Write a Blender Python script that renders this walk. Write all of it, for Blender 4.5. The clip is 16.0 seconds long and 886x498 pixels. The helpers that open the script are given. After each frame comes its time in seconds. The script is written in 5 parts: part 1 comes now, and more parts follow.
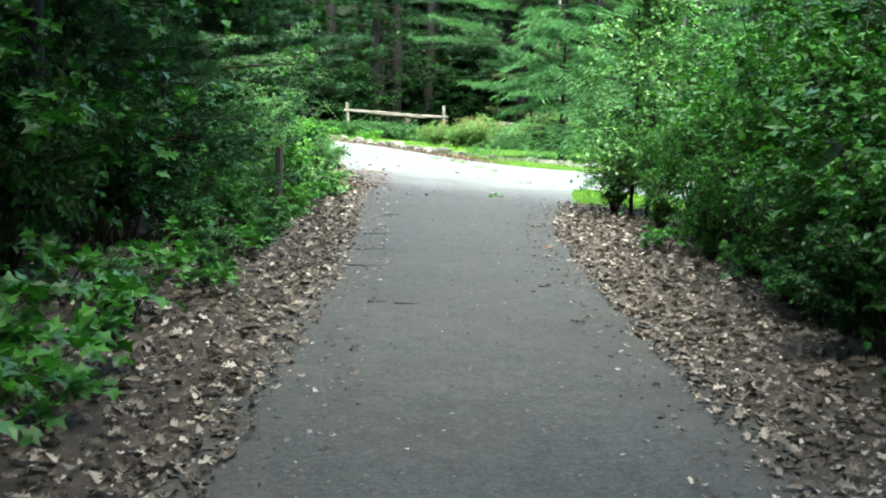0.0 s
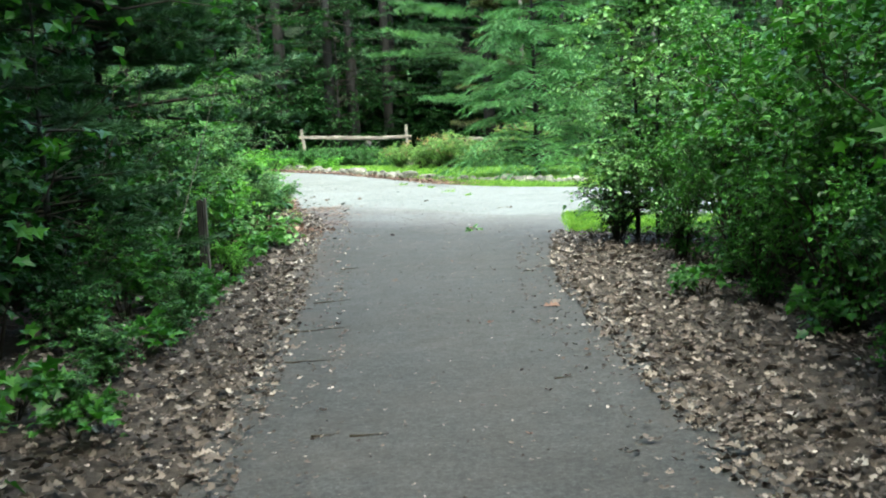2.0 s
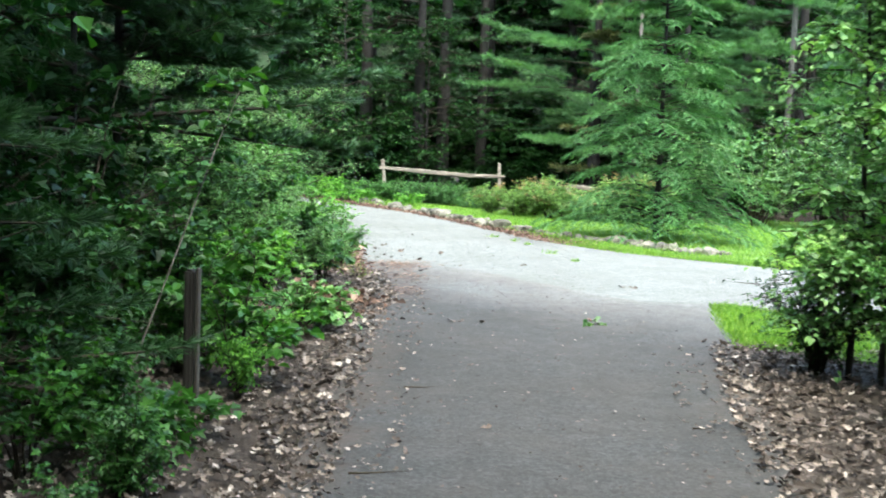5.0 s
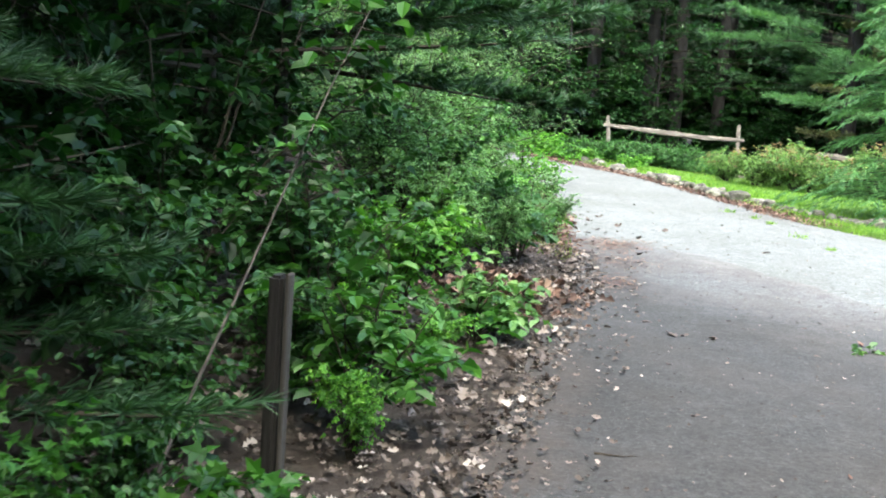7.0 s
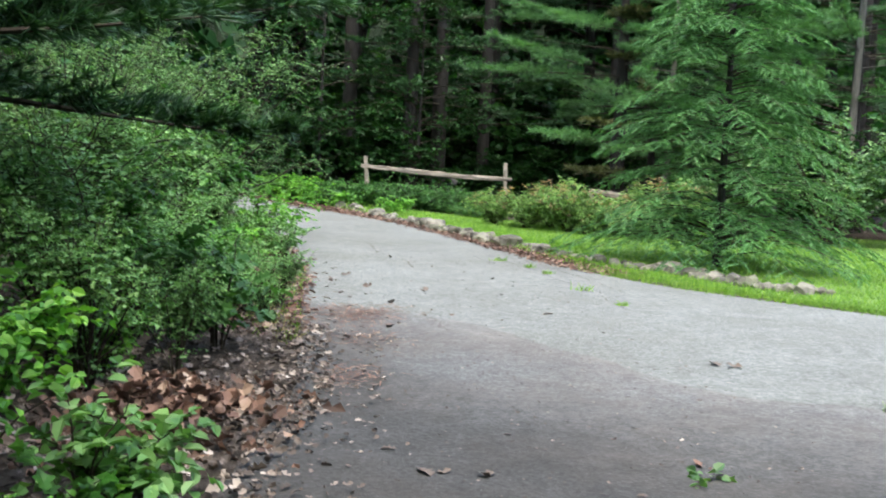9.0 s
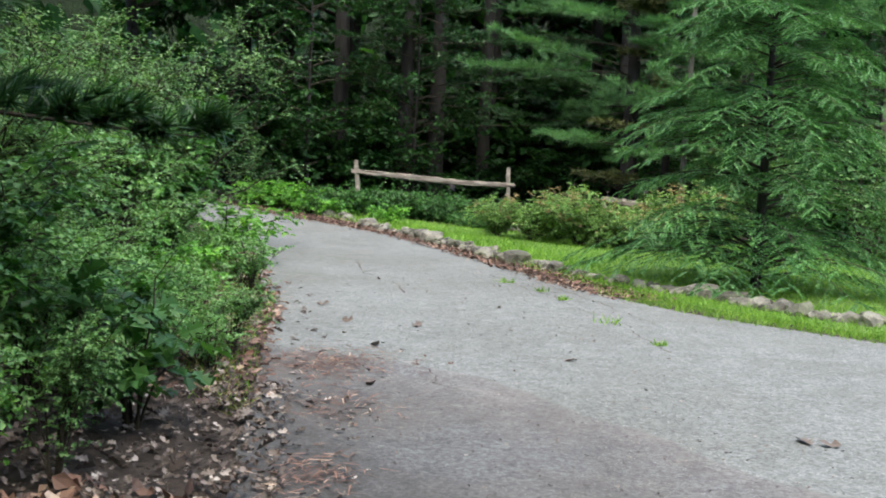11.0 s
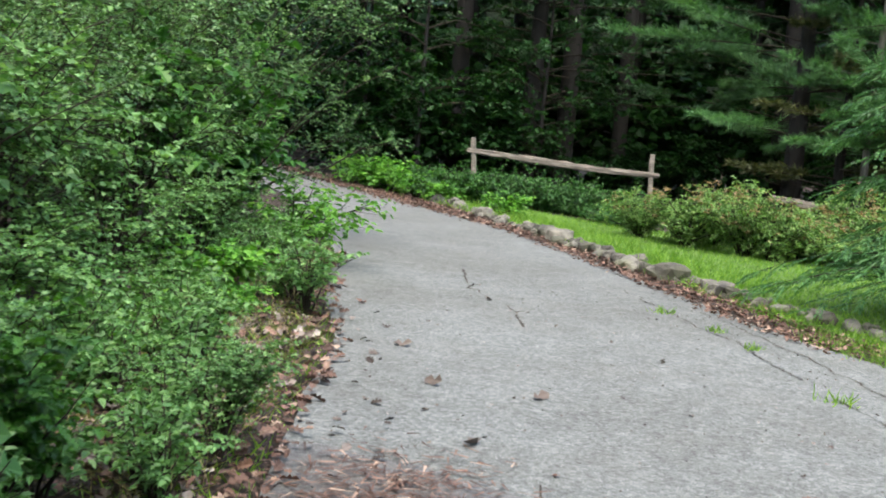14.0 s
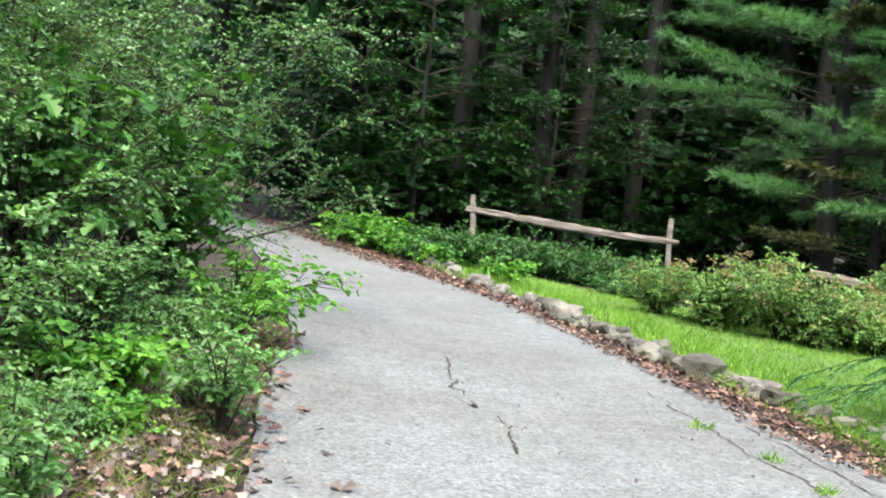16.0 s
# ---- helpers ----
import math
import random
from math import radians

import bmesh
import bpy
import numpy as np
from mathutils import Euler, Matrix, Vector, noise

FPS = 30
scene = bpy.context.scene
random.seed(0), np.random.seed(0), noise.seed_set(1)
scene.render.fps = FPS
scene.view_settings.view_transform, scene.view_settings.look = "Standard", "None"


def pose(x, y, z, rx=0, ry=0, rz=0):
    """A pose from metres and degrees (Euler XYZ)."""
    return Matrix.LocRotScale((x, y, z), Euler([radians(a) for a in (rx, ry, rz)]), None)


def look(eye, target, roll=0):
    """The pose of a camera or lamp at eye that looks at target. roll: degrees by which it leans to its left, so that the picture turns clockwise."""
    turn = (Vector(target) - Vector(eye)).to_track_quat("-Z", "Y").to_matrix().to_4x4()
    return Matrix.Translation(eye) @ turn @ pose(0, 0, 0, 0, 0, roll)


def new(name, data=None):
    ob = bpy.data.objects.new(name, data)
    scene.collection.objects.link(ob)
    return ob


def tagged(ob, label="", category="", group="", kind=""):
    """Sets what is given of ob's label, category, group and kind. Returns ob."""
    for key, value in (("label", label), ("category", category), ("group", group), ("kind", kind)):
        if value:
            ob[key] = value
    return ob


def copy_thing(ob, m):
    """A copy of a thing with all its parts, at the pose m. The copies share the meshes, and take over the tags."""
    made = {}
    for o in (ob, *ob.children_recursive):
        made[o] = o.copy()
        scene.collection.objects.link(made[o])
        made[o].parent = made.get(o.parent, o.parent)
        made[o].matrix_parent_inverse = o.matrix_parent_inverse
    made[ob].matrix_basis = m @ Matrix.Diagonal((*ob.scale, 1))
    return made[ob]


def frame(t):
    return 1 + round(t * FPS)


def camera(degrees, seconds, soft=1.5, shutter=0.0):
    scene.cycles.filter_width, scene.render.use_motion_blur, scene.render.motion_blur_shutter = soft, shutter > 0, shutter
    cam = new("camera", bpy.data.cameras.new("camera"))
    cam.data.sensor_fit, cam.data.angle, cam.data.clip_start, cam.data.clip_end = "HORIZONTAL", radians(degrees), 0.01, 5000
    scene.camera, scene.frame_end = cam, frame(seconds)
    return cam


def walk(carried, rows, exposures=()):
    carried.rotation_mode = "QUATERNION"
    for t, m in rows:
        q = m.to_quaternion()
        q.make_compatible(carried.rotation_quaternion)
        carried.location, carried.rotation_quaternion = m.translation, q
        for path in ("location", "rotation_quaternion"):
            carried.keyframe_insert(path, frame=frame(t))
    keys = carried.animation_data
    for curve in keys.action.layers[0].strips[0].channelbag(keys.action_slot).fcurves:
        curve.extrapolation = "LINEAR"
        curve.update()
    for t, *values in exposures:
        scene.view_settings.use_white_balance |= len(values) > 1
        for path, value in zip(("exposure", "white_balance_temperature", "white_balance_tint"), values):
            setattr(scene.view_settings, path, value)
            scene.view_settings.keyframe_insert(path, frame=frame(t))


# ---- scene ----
cam = camera(41.5, 16.0, soft=1.9, shutter=0.25)
PATH = [
    (0, (-0.115, -1.424, 1.44), (-0.11, 0.559, 1.18), 2.0),
    (0.5, (-0.117, -0.778, 1.438), (-0.132, 1.204, 1.168), 0.7),
    (1, (-0.036, -0.103, 1.396), (-0.023, 1.878, 1.118), -3.2),
    (1.5, (-0.04, 0.567, 1.448), (-0.035, 2.549, 1.182), -2.0),
    (1.6, (-0.041, 0.705, 1.455), (-0.037, 2.687, 1.187), -2.6),
    (2, (-0.073, 1.187, 1.496), (-0.025, 3.173, 1.26), -2.8),
    (2.5, (-0.036, 1.851, 1.512), (-0.022, 3.837, 1.273), -0.8),
    (3, (-0.132, 2.463, 1.519), (-0.152, 4.448, 1.269), 1.7),
    (3.5, (-0.115, 3.119, 1.489), (-0.135, 5.106, 1.262), 0.4),
    (4, (-0.202, 3.781, 1.511), (-0.263, 5.77, 1.309), 2.8),
    (4.5, (-0.251, 4.414, 1.552), (-0.267, 6.404, 1.351), 1.1),
    (5, (-0.281, 5.097, 1.559), (-0.363, 7.087, 1.381), 2.2),
    (5.2, (-0.307, 5.289, 1.558), (-0.458, 7.276, 1.378), 1.1),
    (7.3, (-0.375, 7.879, 1.555), (-0.837, 9.804, 1.27), 4.4),
    (7.5, (-0.378, 8.199, 1.533), (-0.764, 10.142, 1.256), 4.3),
    (8, (-0.376, 9.074, 1.464), (-0.494, 11.054, 1.204), 3.3),
    (8.5, (-0.314, 9.75, 1.445), (-0.283, 11.737, 1.218), 5.0),
    (9, (-0.369, 10.3, 1.428), (-0.451, 12.291, 1.252), 3.0),
    (9.5, (-0.359, 10.765, 1.472), (-0.458, 12.756, 1.312), 0.9),
    (9.7, (-0.347, 10.967, 1.455), (-0.449, 12.959, 1.32), 1.7),
    (11.8, (-0.506, 13.252, 1.407), (-0.554, 15.242, 1.22), 4.4),
    (12, (-0.498, 13.482, 1.376), (-0.545, 15.474, 1.212), 5.4),
    (12.5, (-0.546, 14.08, 1.367), (-0.728, 16.063, 1.181), 6.7),
    (13, (-0.639, 14.583, 1.381), (-0.919, 16.549, 1.147), 3.1),
    (13.5, (-0.663, 15.179, 1.373), (-0.948, 17.144, 1.125), 5.7),
    (14, (-0.748, 15.734, 1.362), (-1.024, 17.703, 1.144), 5.4),
    (14.5, (-0.774, 16.312, 1.338), (-1.021, 18.286, 1.134), 4.7),
    (15, (-0.835, 16.785, 1.341), (-1.098, 18.762, 1.191), 7.6),
    (15.5, (-0.906, 17.257, 1.368), (-1.175, 19.235, 1.248), 6.0),
    (16, (-0.871, 17.76, 1.374), (-1.168, 19.734, 1.248), 6.8),
]
EXPOSURES = [(0, 3.25, 6450, -11), (2, 2.88, 6450, -11), (3, 2.87, 6450, -9), (5, 2.9, 6450, -3), (7.4, 2.95, 6500, 2), (8, 2.55, 6550, 3), (8.5, 2.4, 6550, 3), (9.5, 2.2, 6550, 3), (12.5, 1.95, 6650, 5), (14, 2.0, 6650, 5), (15, 2.15, 6650, 6), (16, 2.5, 6650, 7)]
walk(cam, [(t, look(eye, target, roll)) for t, eye, target, roll in PATH], EXPOSURES)


# ---- light ----
SUN_ELEVATION, SUN_ROTATION = radians(68), radians(172)
world = bpy.data.worlds.new("sky")
world.use_nodes = True
scene.world = world
wt = world.node_tree
sky = wt.nodes.new("ShaderNodeTexSky")
sky.sky_type, sky.sun_disc = "NISHITA", False
sky.sun_elevation, sky.sun_rotation = SUN_ELEVATION, SUN_ROTATION
sky.air_density, sky.dust_density, sky.ozone_density = 1.0, 4.0, 1.0
wt.links.new(sky.outputs[0], wt.nodes["Background"].inputs[0])
wt.nodes["Background"].inputs[1].default_value = 0.15
sun = new("sun", bpy.data.lights.new("sun", "SUN"))
sun.data.energy, sun.data.angle, sun.data.color = 0.65, radians(50), (1.0, 0.97, 0.9)
sun.matrix_world = look((0, 0, 20), (0 - math.sin(SUN_ROTATION) * 20 * math.cos(SUN_ELEVATION), 0 - math.cos(SUN_ROTATION) * 20 * math.cos(SUN_ELEVATION), 20 - 20 * math.sin(SUN_ELEVATION)))


# ---- materials ----
def material(name):
    m = bpy.data.materials.new(name)
    m.use_nodes = True
    t = m.node_tree
    return m, t, t.nodes["Principled BSDF"], t.nodes["Material Output"]


def noise_node(t, scale, detail=6.0, rough=0.6, coords="Object"):
    c = t.nodes.new("ShaderNodeTexCoord")
    n = t.nodes.new("ShaderNodeTexNoise")
    n.inputs["Scale"].default_value, n.inputs["Detail"].default_value, n.inputs["Roughness"].default_value = scale, detail, rough
    t.links.new(c.outputs[coords], n.inputs["Vector"])
    return n.outputs["Fac"]


def ramp(t, fac, stops):
    r = t.nodes.new("ShaderNodeValToRGB")
    while len(r.color_ramp.elements) < len(stops):
        r.color_ramp.elements.new(0.5)
    for e, (p, c) in zip(r.color_ramp.elements, stops):
        e.position, e.color = p, (*c, 1)
    t.links.new(fac, r.inputs[0])
    return r.outputs[0]


def mix(t, a, b, fac, kind="MIX"):
    n = t.nodes.new("ShaderNodeMix")
    n.data_type, n.blend_type = "RGBA", kind
    for value, socket in ((a, n.inputs[6]), (b, n.inputs[7]), (fac, n.inputs[0])):
        if isinstance(value, (int, float)):
            socket.default_value = value
        elif isinstance(value, tuple):
            socket.default_value = (*value, 1)
        else:
            t.links.new(value, socket)
    return n.outputs[2]


def bump(t, bsdf, height, strength, distance):
    b = t.nodes.new("ShaderNodeBump")
    b.inputs["Strength"].default_value, b.inputs["Distance"].default_value = strength, distance
    t.links.new(height, b.inputs["Height"])
    t.links.new(b.outputs[0], bsdf.inputs["Normal"])


def island_random(t):
    return t.nodes.new("ShaderNodeNewGeometry").outputs["Random Per Island"]


def leaf_material(name, dark, mid, light, through_light=0.3, rough=0.45, gloss=0.35):
    """Thin leaves: each one a little different, light shines through."""
    m, t, b, out = material(name)
    col = ramp(t, island_random(t), [(0.0, dark), (0.55, mid), (1.0, light)])
    col = mix(t, col, ramp(t, noise_node(t, 1.7, 4), [(0.32, (0.62, 0.66, 0.6)), (0.5, (0.9, 0.92, 0.82)), (0.68, (1.2, 1.15, 0.95))]), 1.0, "MULTIPLY")
    t.links.new(col, b.inputs["Base Color"])
    b.inputs["Roughness"].default_value = rough
    b.inputs["Specular IOR Level"].default_value = gloss
    tr = t.nodes.new("ShaderNodeBsdfTranslucent")
    t.links.new(mix(t, col, (1.35, 1.5, 0.55), 1.0, "MULTIPLY"), tr.inputs[0])
    s = t.nodes.new("ShaderNodeMixShader")
    s.inputs[0].default_value = through_light
    t.links.new(b.outputs[0], s.inputs[1])
    t.links.new(tr.outputs[0], s.inputs[2])
    t.links.new(s.outputs[0], out.inputs[0])
    return m


def asphalt_material(name, dark, light, dirt, dirt_share, other=None, rough_grain=0.55, mottle=0.75, verge_dirt=None):
    """Worn asphalt: coarse grit, pale chips, faint stains."""
    m, t, b, out = material(name)
    grain, grit = noise_node(t, 140, 3, 0.7), noise_node(t, 42, 5, 0.75)
    col = mix(t, ramp(t, grain, [(0.32, dark), (0.64, light)]), ramp(t, grit, [(0.33, (0.3, 0.3, 0.3)), (0.5, (1, 1, 1)), (0.66, (1.8, 1.8, 1.75))]), rough_grain, "MULTIPLY")
    col = mix(t, col, (0.7, 0.68, 0.65), ramp(t, noise_node(t, 0.5, 8, 0.65), [(0.35, (0, 0, 0)), (0.7, (1, 1, 1))]), "MULTIPLY")
    col = mix(t, col, dirt, ramp(t, noise_node(t, 1.1, 9, 0.75), [(dirt_share, (0, 0, 0)), (dirt_share + 0.35, (0.6, 0.6, 0.6))]))
    col = mix(t, col, tuple(min(1, 2.4 * c) for c in light), ramp(t, noise_node(t, 75, 2, 0.5), [(0.68, (0, 0, 0)), (0.74, (0.8, 0.8, 0.8))]))
    col = mix(t, col, ramp(t, noise_node(t, 5, 6, 0.7), [(0.3, (0.72, 0.71, 0.7)), (0.5, (1, 1, 1)), (0.7, (1.3, 1.3, 1.3))]), mottle, "MULTIPLY")
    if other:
        # darker footpath tone that fades into the lane's tone at the junction
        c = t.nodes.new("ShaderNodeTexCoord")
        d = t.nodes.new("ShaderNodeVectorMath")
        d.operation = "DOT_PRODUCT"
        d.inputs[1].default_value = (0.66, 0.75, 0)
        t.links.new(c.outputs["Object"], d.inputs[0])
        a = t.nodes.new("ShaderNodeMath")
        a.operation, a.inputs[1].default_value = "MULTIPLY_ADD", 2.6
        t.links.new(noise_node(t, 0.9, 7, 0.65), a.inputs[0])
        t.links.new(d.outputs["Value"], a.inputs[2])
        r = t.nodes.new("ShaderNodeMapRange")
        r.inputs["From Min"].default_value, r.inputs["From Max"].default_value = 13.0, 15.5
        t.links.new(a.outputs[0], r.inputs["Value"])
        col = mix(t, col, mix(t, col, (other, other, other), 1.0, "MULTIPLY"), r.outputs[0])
    if verge_dirt:
        # soil and leaf crumbs trodden in from both sides of the path
        c = t.nodes.new("ShaderNodeTexCoord")
        xyz = t.nodes.new("ShaderNodeSeparateXYZ")
        t.links.new(c.outputs["Object"], xyz.inputs[0])
        steps = []
        for operation, value in (("SUBTRACT", 0.12), ("ABSOLUTE", 0.0)):
            step = t.nodes.new("ShaderNodeMath")
            step.operation, step.inputs[1].default_value = operation, value
            t.links.new(steps[-1].outputs[0] if steps else xyz.outputs["X"], step.inputs[0])
            steps.append(step)
        ragged = t.nodes.new("ShaderNodeMath")
        ragged.operation, ragged.inputs[1].default_value = "MULTIPLY_ADD", 1.1
        t.links.new(noise_node(t, 2.2, 8, 0.72), ragged.inputs[0])
        t.links.new(steps[-1].outputs[0], ragged.inputs[2])
        share = t.nodes.new("ShaderNodeMapRange")
        share.inputs["From Min"].default_value, share.inputs["From Max"].default_value, share.inputs["To Max"].default_value = 1.5, 2.05, 0.7
        t.links.new(ragged.outputs[0], share.inputs["Value"])
        along = t.nodes.new("ShaderNodeMapRange")
        along.inputs["From Min"].default_value, along.inputs["From Max"].default_value = 15.5, 12.0
        t.links.new(xyz.outputs["Y"], along.inputs["Value"])
        both = t.nodes.new("ShaderNodeMath")
        both.operation = "MULTIPLY"
        t.links.new(share.outputs[0], both.inputs[0])
        t.links.new(along.outputs[0], both.inputs[1])
        soil = ramp(t, noise_node(t, 38, 6, 0.75), [(0.35, tuple(0.45 * v for v in verge_dirt)), (0.55, verge_dirt), (0.72, tuple(2.2 * v for v in verge_dirt))])
        col = mix(t, col, soil, both.outputs[0])
    t.links.new(col, b.inputs["Base Color"])
    b.inputs["Roughness"].default_value = 0.85
    b.inputs["Specular IOR Level"].default_value = 0.3
    bump(t, b, grit, 0.35, 0.006)
    return m


def rough_material(name, stops, scale, bump_scale=30, strength=0.6, distance=0.01, rough=0.9, second=None, per_object=0.0):
    m, t, b, out = material(name)
    col = ramp(t, noise_node(t, scale, 8, 0.65), stops)
    if second:
        col = mix(t, col, second, ramp(t, noise_node(t, scale * 0.23, 5), [(0.45, (0, 0, 0)), (0.65, (1, 1, 1))]))
    if per_object:
        info = t.nodes.new("ShaderNodeObjectInfo")
        grey = ramp(t, info.outputs["Random"], [(0.0, (1 - per_object,) * 3), (1.0, (1 + per_object,) * 3)])
        col = mix(t, col, grey, 1.0, "MULTIPLY")
    t.links.new(col, b.inputs["Base Color"])
    b.inputs["Roughness"].default_value = rough
    b.inputs["Specular IOR Level"].default_value = 0.25
    bump(t, b, noise_node(t, bump_scale, 6, 0.7), strength, distance)
    return m


def litter_material(name, stops, rough=0.75):
    m, t, b, out = material(name)
    col = ramp(t, island_random(t), stops)
    col = mix(t, col, (0.7, 0.62, 0.55), noise_node(t, 60, 3), "MULTIPLY")
    t.links.new(col, b.inputs["Base Color"])
    b.inputs["Roughness"].default_value = rough
    return m


def wood_material(name, stops, stretch=(1, 14, 14)):
    m, t, b, out = material(name)
    c = t.nodes.new("ShaderNodeTexCoord")
    s = t.nodes.new("ShaderNodeVectorMath")
    s.operation = "MULTIPLY"
    s.inputs[1].default_value = stretch
    n = t.nodes.new("ShaderNodeTexNoise")
    n.inputs["Scale"].default_value, n.inputs["Detail"].default_value, n.inputs["Roughness"].default_value = 2.5, 8, 0.65
    t.links.new(c.outputs["Object"], s.inputs[0])
    t.links.new(s.outputs[0], n.inputs["Vector"])
    t.links.new(ramp(t, n.outputs["Fac"], stops), b.inputs["Base Color"])
    b.inputs["Roughness"].default_value = 0.85
    bump(t, b, n.outputs["Fac"], 0.9, 0.02)
    return m


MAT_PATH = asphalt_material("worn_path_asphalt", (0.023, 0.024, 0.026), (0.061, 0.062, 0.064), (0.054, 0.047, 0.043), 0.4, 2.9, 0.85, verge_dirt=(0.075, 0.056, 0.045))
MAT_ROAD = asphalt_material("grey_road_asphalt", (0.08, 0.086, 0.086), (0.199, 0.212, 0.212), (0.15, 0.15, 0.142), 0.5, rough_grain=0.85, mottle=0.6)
MAT_CRACK = rough_material("crack_dirt", [(0.3, (0.03, 0.028, 0.025)), (0.7, (0.07, 0.06, 0.05))], 20)
MAT_SOIL = rough_material("forest_soil", [(0.25, (0.022, 0.016, 0.012)), (0.5, (0.052, 0.041, 0.035)), (0.75, (0.1, 0.08, 0.068))], 9, 45, 0.9, 0.03, second=(0.04, 0.031, 0.024))
MAT_TURF = rough_material("turf", [(0.3, (0.05, 0.1, 0.02)), (0.7, (0.13, 0.24, 0.04))], 7, 60, 0.8, 0.03, second=(0.12, 0.2, 0.05))
MAT_STONE = rough_material("fieldstone", [(0.25, (0.05, 0.049, 0.044)), (0.5, (0.15, 0.143, 0.125)), (0.8, (0.36, 0.335, 0.28))], 6, 25, 0.8, 0.02, second=(0.12, 0.13, 0.085), per_object=0.5)
# bark darkened almost to black, with the shade of the woods in its colour
MAT_BARK = wood_material("shade_dark_bark", [(0.3, (0.007, 0.006, 0.005)), (0.6, (0.018, 0.015, 0.013)), (0.8, (0.038, 0.033, 0.028))], (12, 12, 1.5))
MAT_PALE_BARK = wood_material("pale_dead_bark", [(0.3, (0.075, 0.066, 0.056)), (0.7, (0.18, 0.165, 0.145))], (12, 12, 1.5))
MAT_TWIG = rough_material("twig_bark", [(0.3, (0.02, 0.016, 0.012)), (0.7, (0.06, 0.05, 0.036))], 12)
MAT_RAIL = wood_material("weathered_rail_wood", [(0.3, (0.075, 0.062, 0.05)), (0.55, (0.18, 0.155, 0.13)), (0.8, (0.31, 0.28, 0.24))])
MAT_POST = wood_material("weathered_post_wood", [(0.3, (0.11, 0.095, 0.08)), (0.6, (0.26, 0.23, 0.19)), (0.8, (0.38, 0.35, 0.3))], (14, 14, 1))
MAT_STAKE = wood_material("dark_old_timber", [(0.3, (0.006, 0.005, 0.0045)), (0.6, (0.015, 0.013, 0.011)), (0.8, (0.034, 0.03, 0.026))], (14, 14, 1))
MAT_STAKE_FACE = wood_material("grey_timber_face", [(0.3, (0.03, 0.027, 0.023)), (0.7, (0.095, 0.085, 0.075))], (14, 14, 1))
MAT_LITTER = litter_material("dry_oak_leaves", [(0.0, (0.03, 0.022, 0.018)), (0.4, (0.08, 0.063, 0.055)), (0.75, (0.17, 0.143, 0.13)), (0.93, (0.31, 0.272, 0.25)), (1.0, (0.5, 0.465, 0.44))])
MAT_RUST = litter_material("rust_brown_litter", [(0.0, (0.045, 0.026, 0.02)), (0.5, (0.13, 0.074, 0.055)), (0.85, (0.25, 0.15, 0.115)), (1.0, (0.44, 0.35, 0.28))])
MAT_LEAF = leaf_material("shrub_leaves", (0.021, 0.078, 0.012), (0.042, 0.142, 0.022), (0.088, 0.235, 0.04))
MAT_LEAF_LANE = leaf_material("lane_shrub_leaves", (0.07, 0.17, 0.055), (0.13, 0.275, 0.1), (0.24, 0.42, 0.18))
MAT_HEDGE = leaf_material("light_hedge_leaves", (0.088, 0.182, 0.05), (0.16, 0.292, 0.09), (0.275, 0.41, 0.155), 0.3)
# yellow-green young leaves; on the path edge shrubs the brightness stands for sunlight
MAT_LEAF_BRIGHT = leaf_material("young_and_sunlit_leaves", (0.055, 0.17, 0.025), (0.105, 0.29, 0.045), (0.2, 0.42, 0.07), 0.35)
# deep green darkened further to carry the shade of woods and canopy
MAT_LEAF_DEEP = leaf_material("deep_shade_green_leaves", (0.008, 0.031, 0.009), (0.015, 0.054, 0.015), (0.031, 0.09, 0.023), gloss=0.15)
MAT_LEAF_BLUE = leaf_material("blue_green_leaves", (0.05, 0.115, 0.05), (0.1, 0.2, 0.088), (0.2, 0.33, 0.16))
# green with shade put into it, for plants by the fence and path
MAT_LEAF_SHADE = leaf_material("shaded_green_leaves", (0.022, 0.075, 0.02), (0.042, 0.125, 0.034), (0.085, 0.2, 0.06))
MAT_PINK = leaf_material("reddish_shoot_leaves", (0.15, 0.12, 0.06), (0.27, 0.18, 0.11), (0.38, 0.27, 0.17), 0.3)
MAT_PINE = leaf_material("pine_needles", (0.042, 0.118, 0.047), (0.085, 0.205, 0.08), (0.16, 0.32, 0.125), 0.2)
# pine green darkened to carry shade, for the path's young pines and rear pines
MAT_PINE_SHADE = leaf_material("shade_pine_needles", (0.017, 0.052, 0.023), (0.032, 0.088, 0.038), (0.06, 0.14, 0.056), 0.2)
MAT_PINE_BROWN = leaf_material("browning_pine_needles", (0.045, 0.06, 0.022), (0.075, 0.09, 0.035), (0.12, 0.125, 0.045), 0.15)
MAT_HEMLOCK = leaf_material("hemlock_needles", (0.036, 0.11, 0.042), (0.074, 0.195, 0.074), (0.15, 0.325, 0.125), 0.2)
MAT_GRASS = leaf_material("grass_blades", (0.08, 0.18, 0.025), (0.16, 0.32, 0.04), (0.27, 0.44, 0.08), 0.3)
MAT_DRYGRASS = leaf_material("dry_grass", (0.16, 0.14, 0.06), (0.28, 0.24, 0.12), (0.36, 0.33, 0.18), 0.2)
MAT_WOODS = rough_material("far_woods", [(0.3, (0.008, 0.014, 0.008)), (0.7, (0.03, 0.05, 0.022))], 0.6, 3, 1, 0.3)


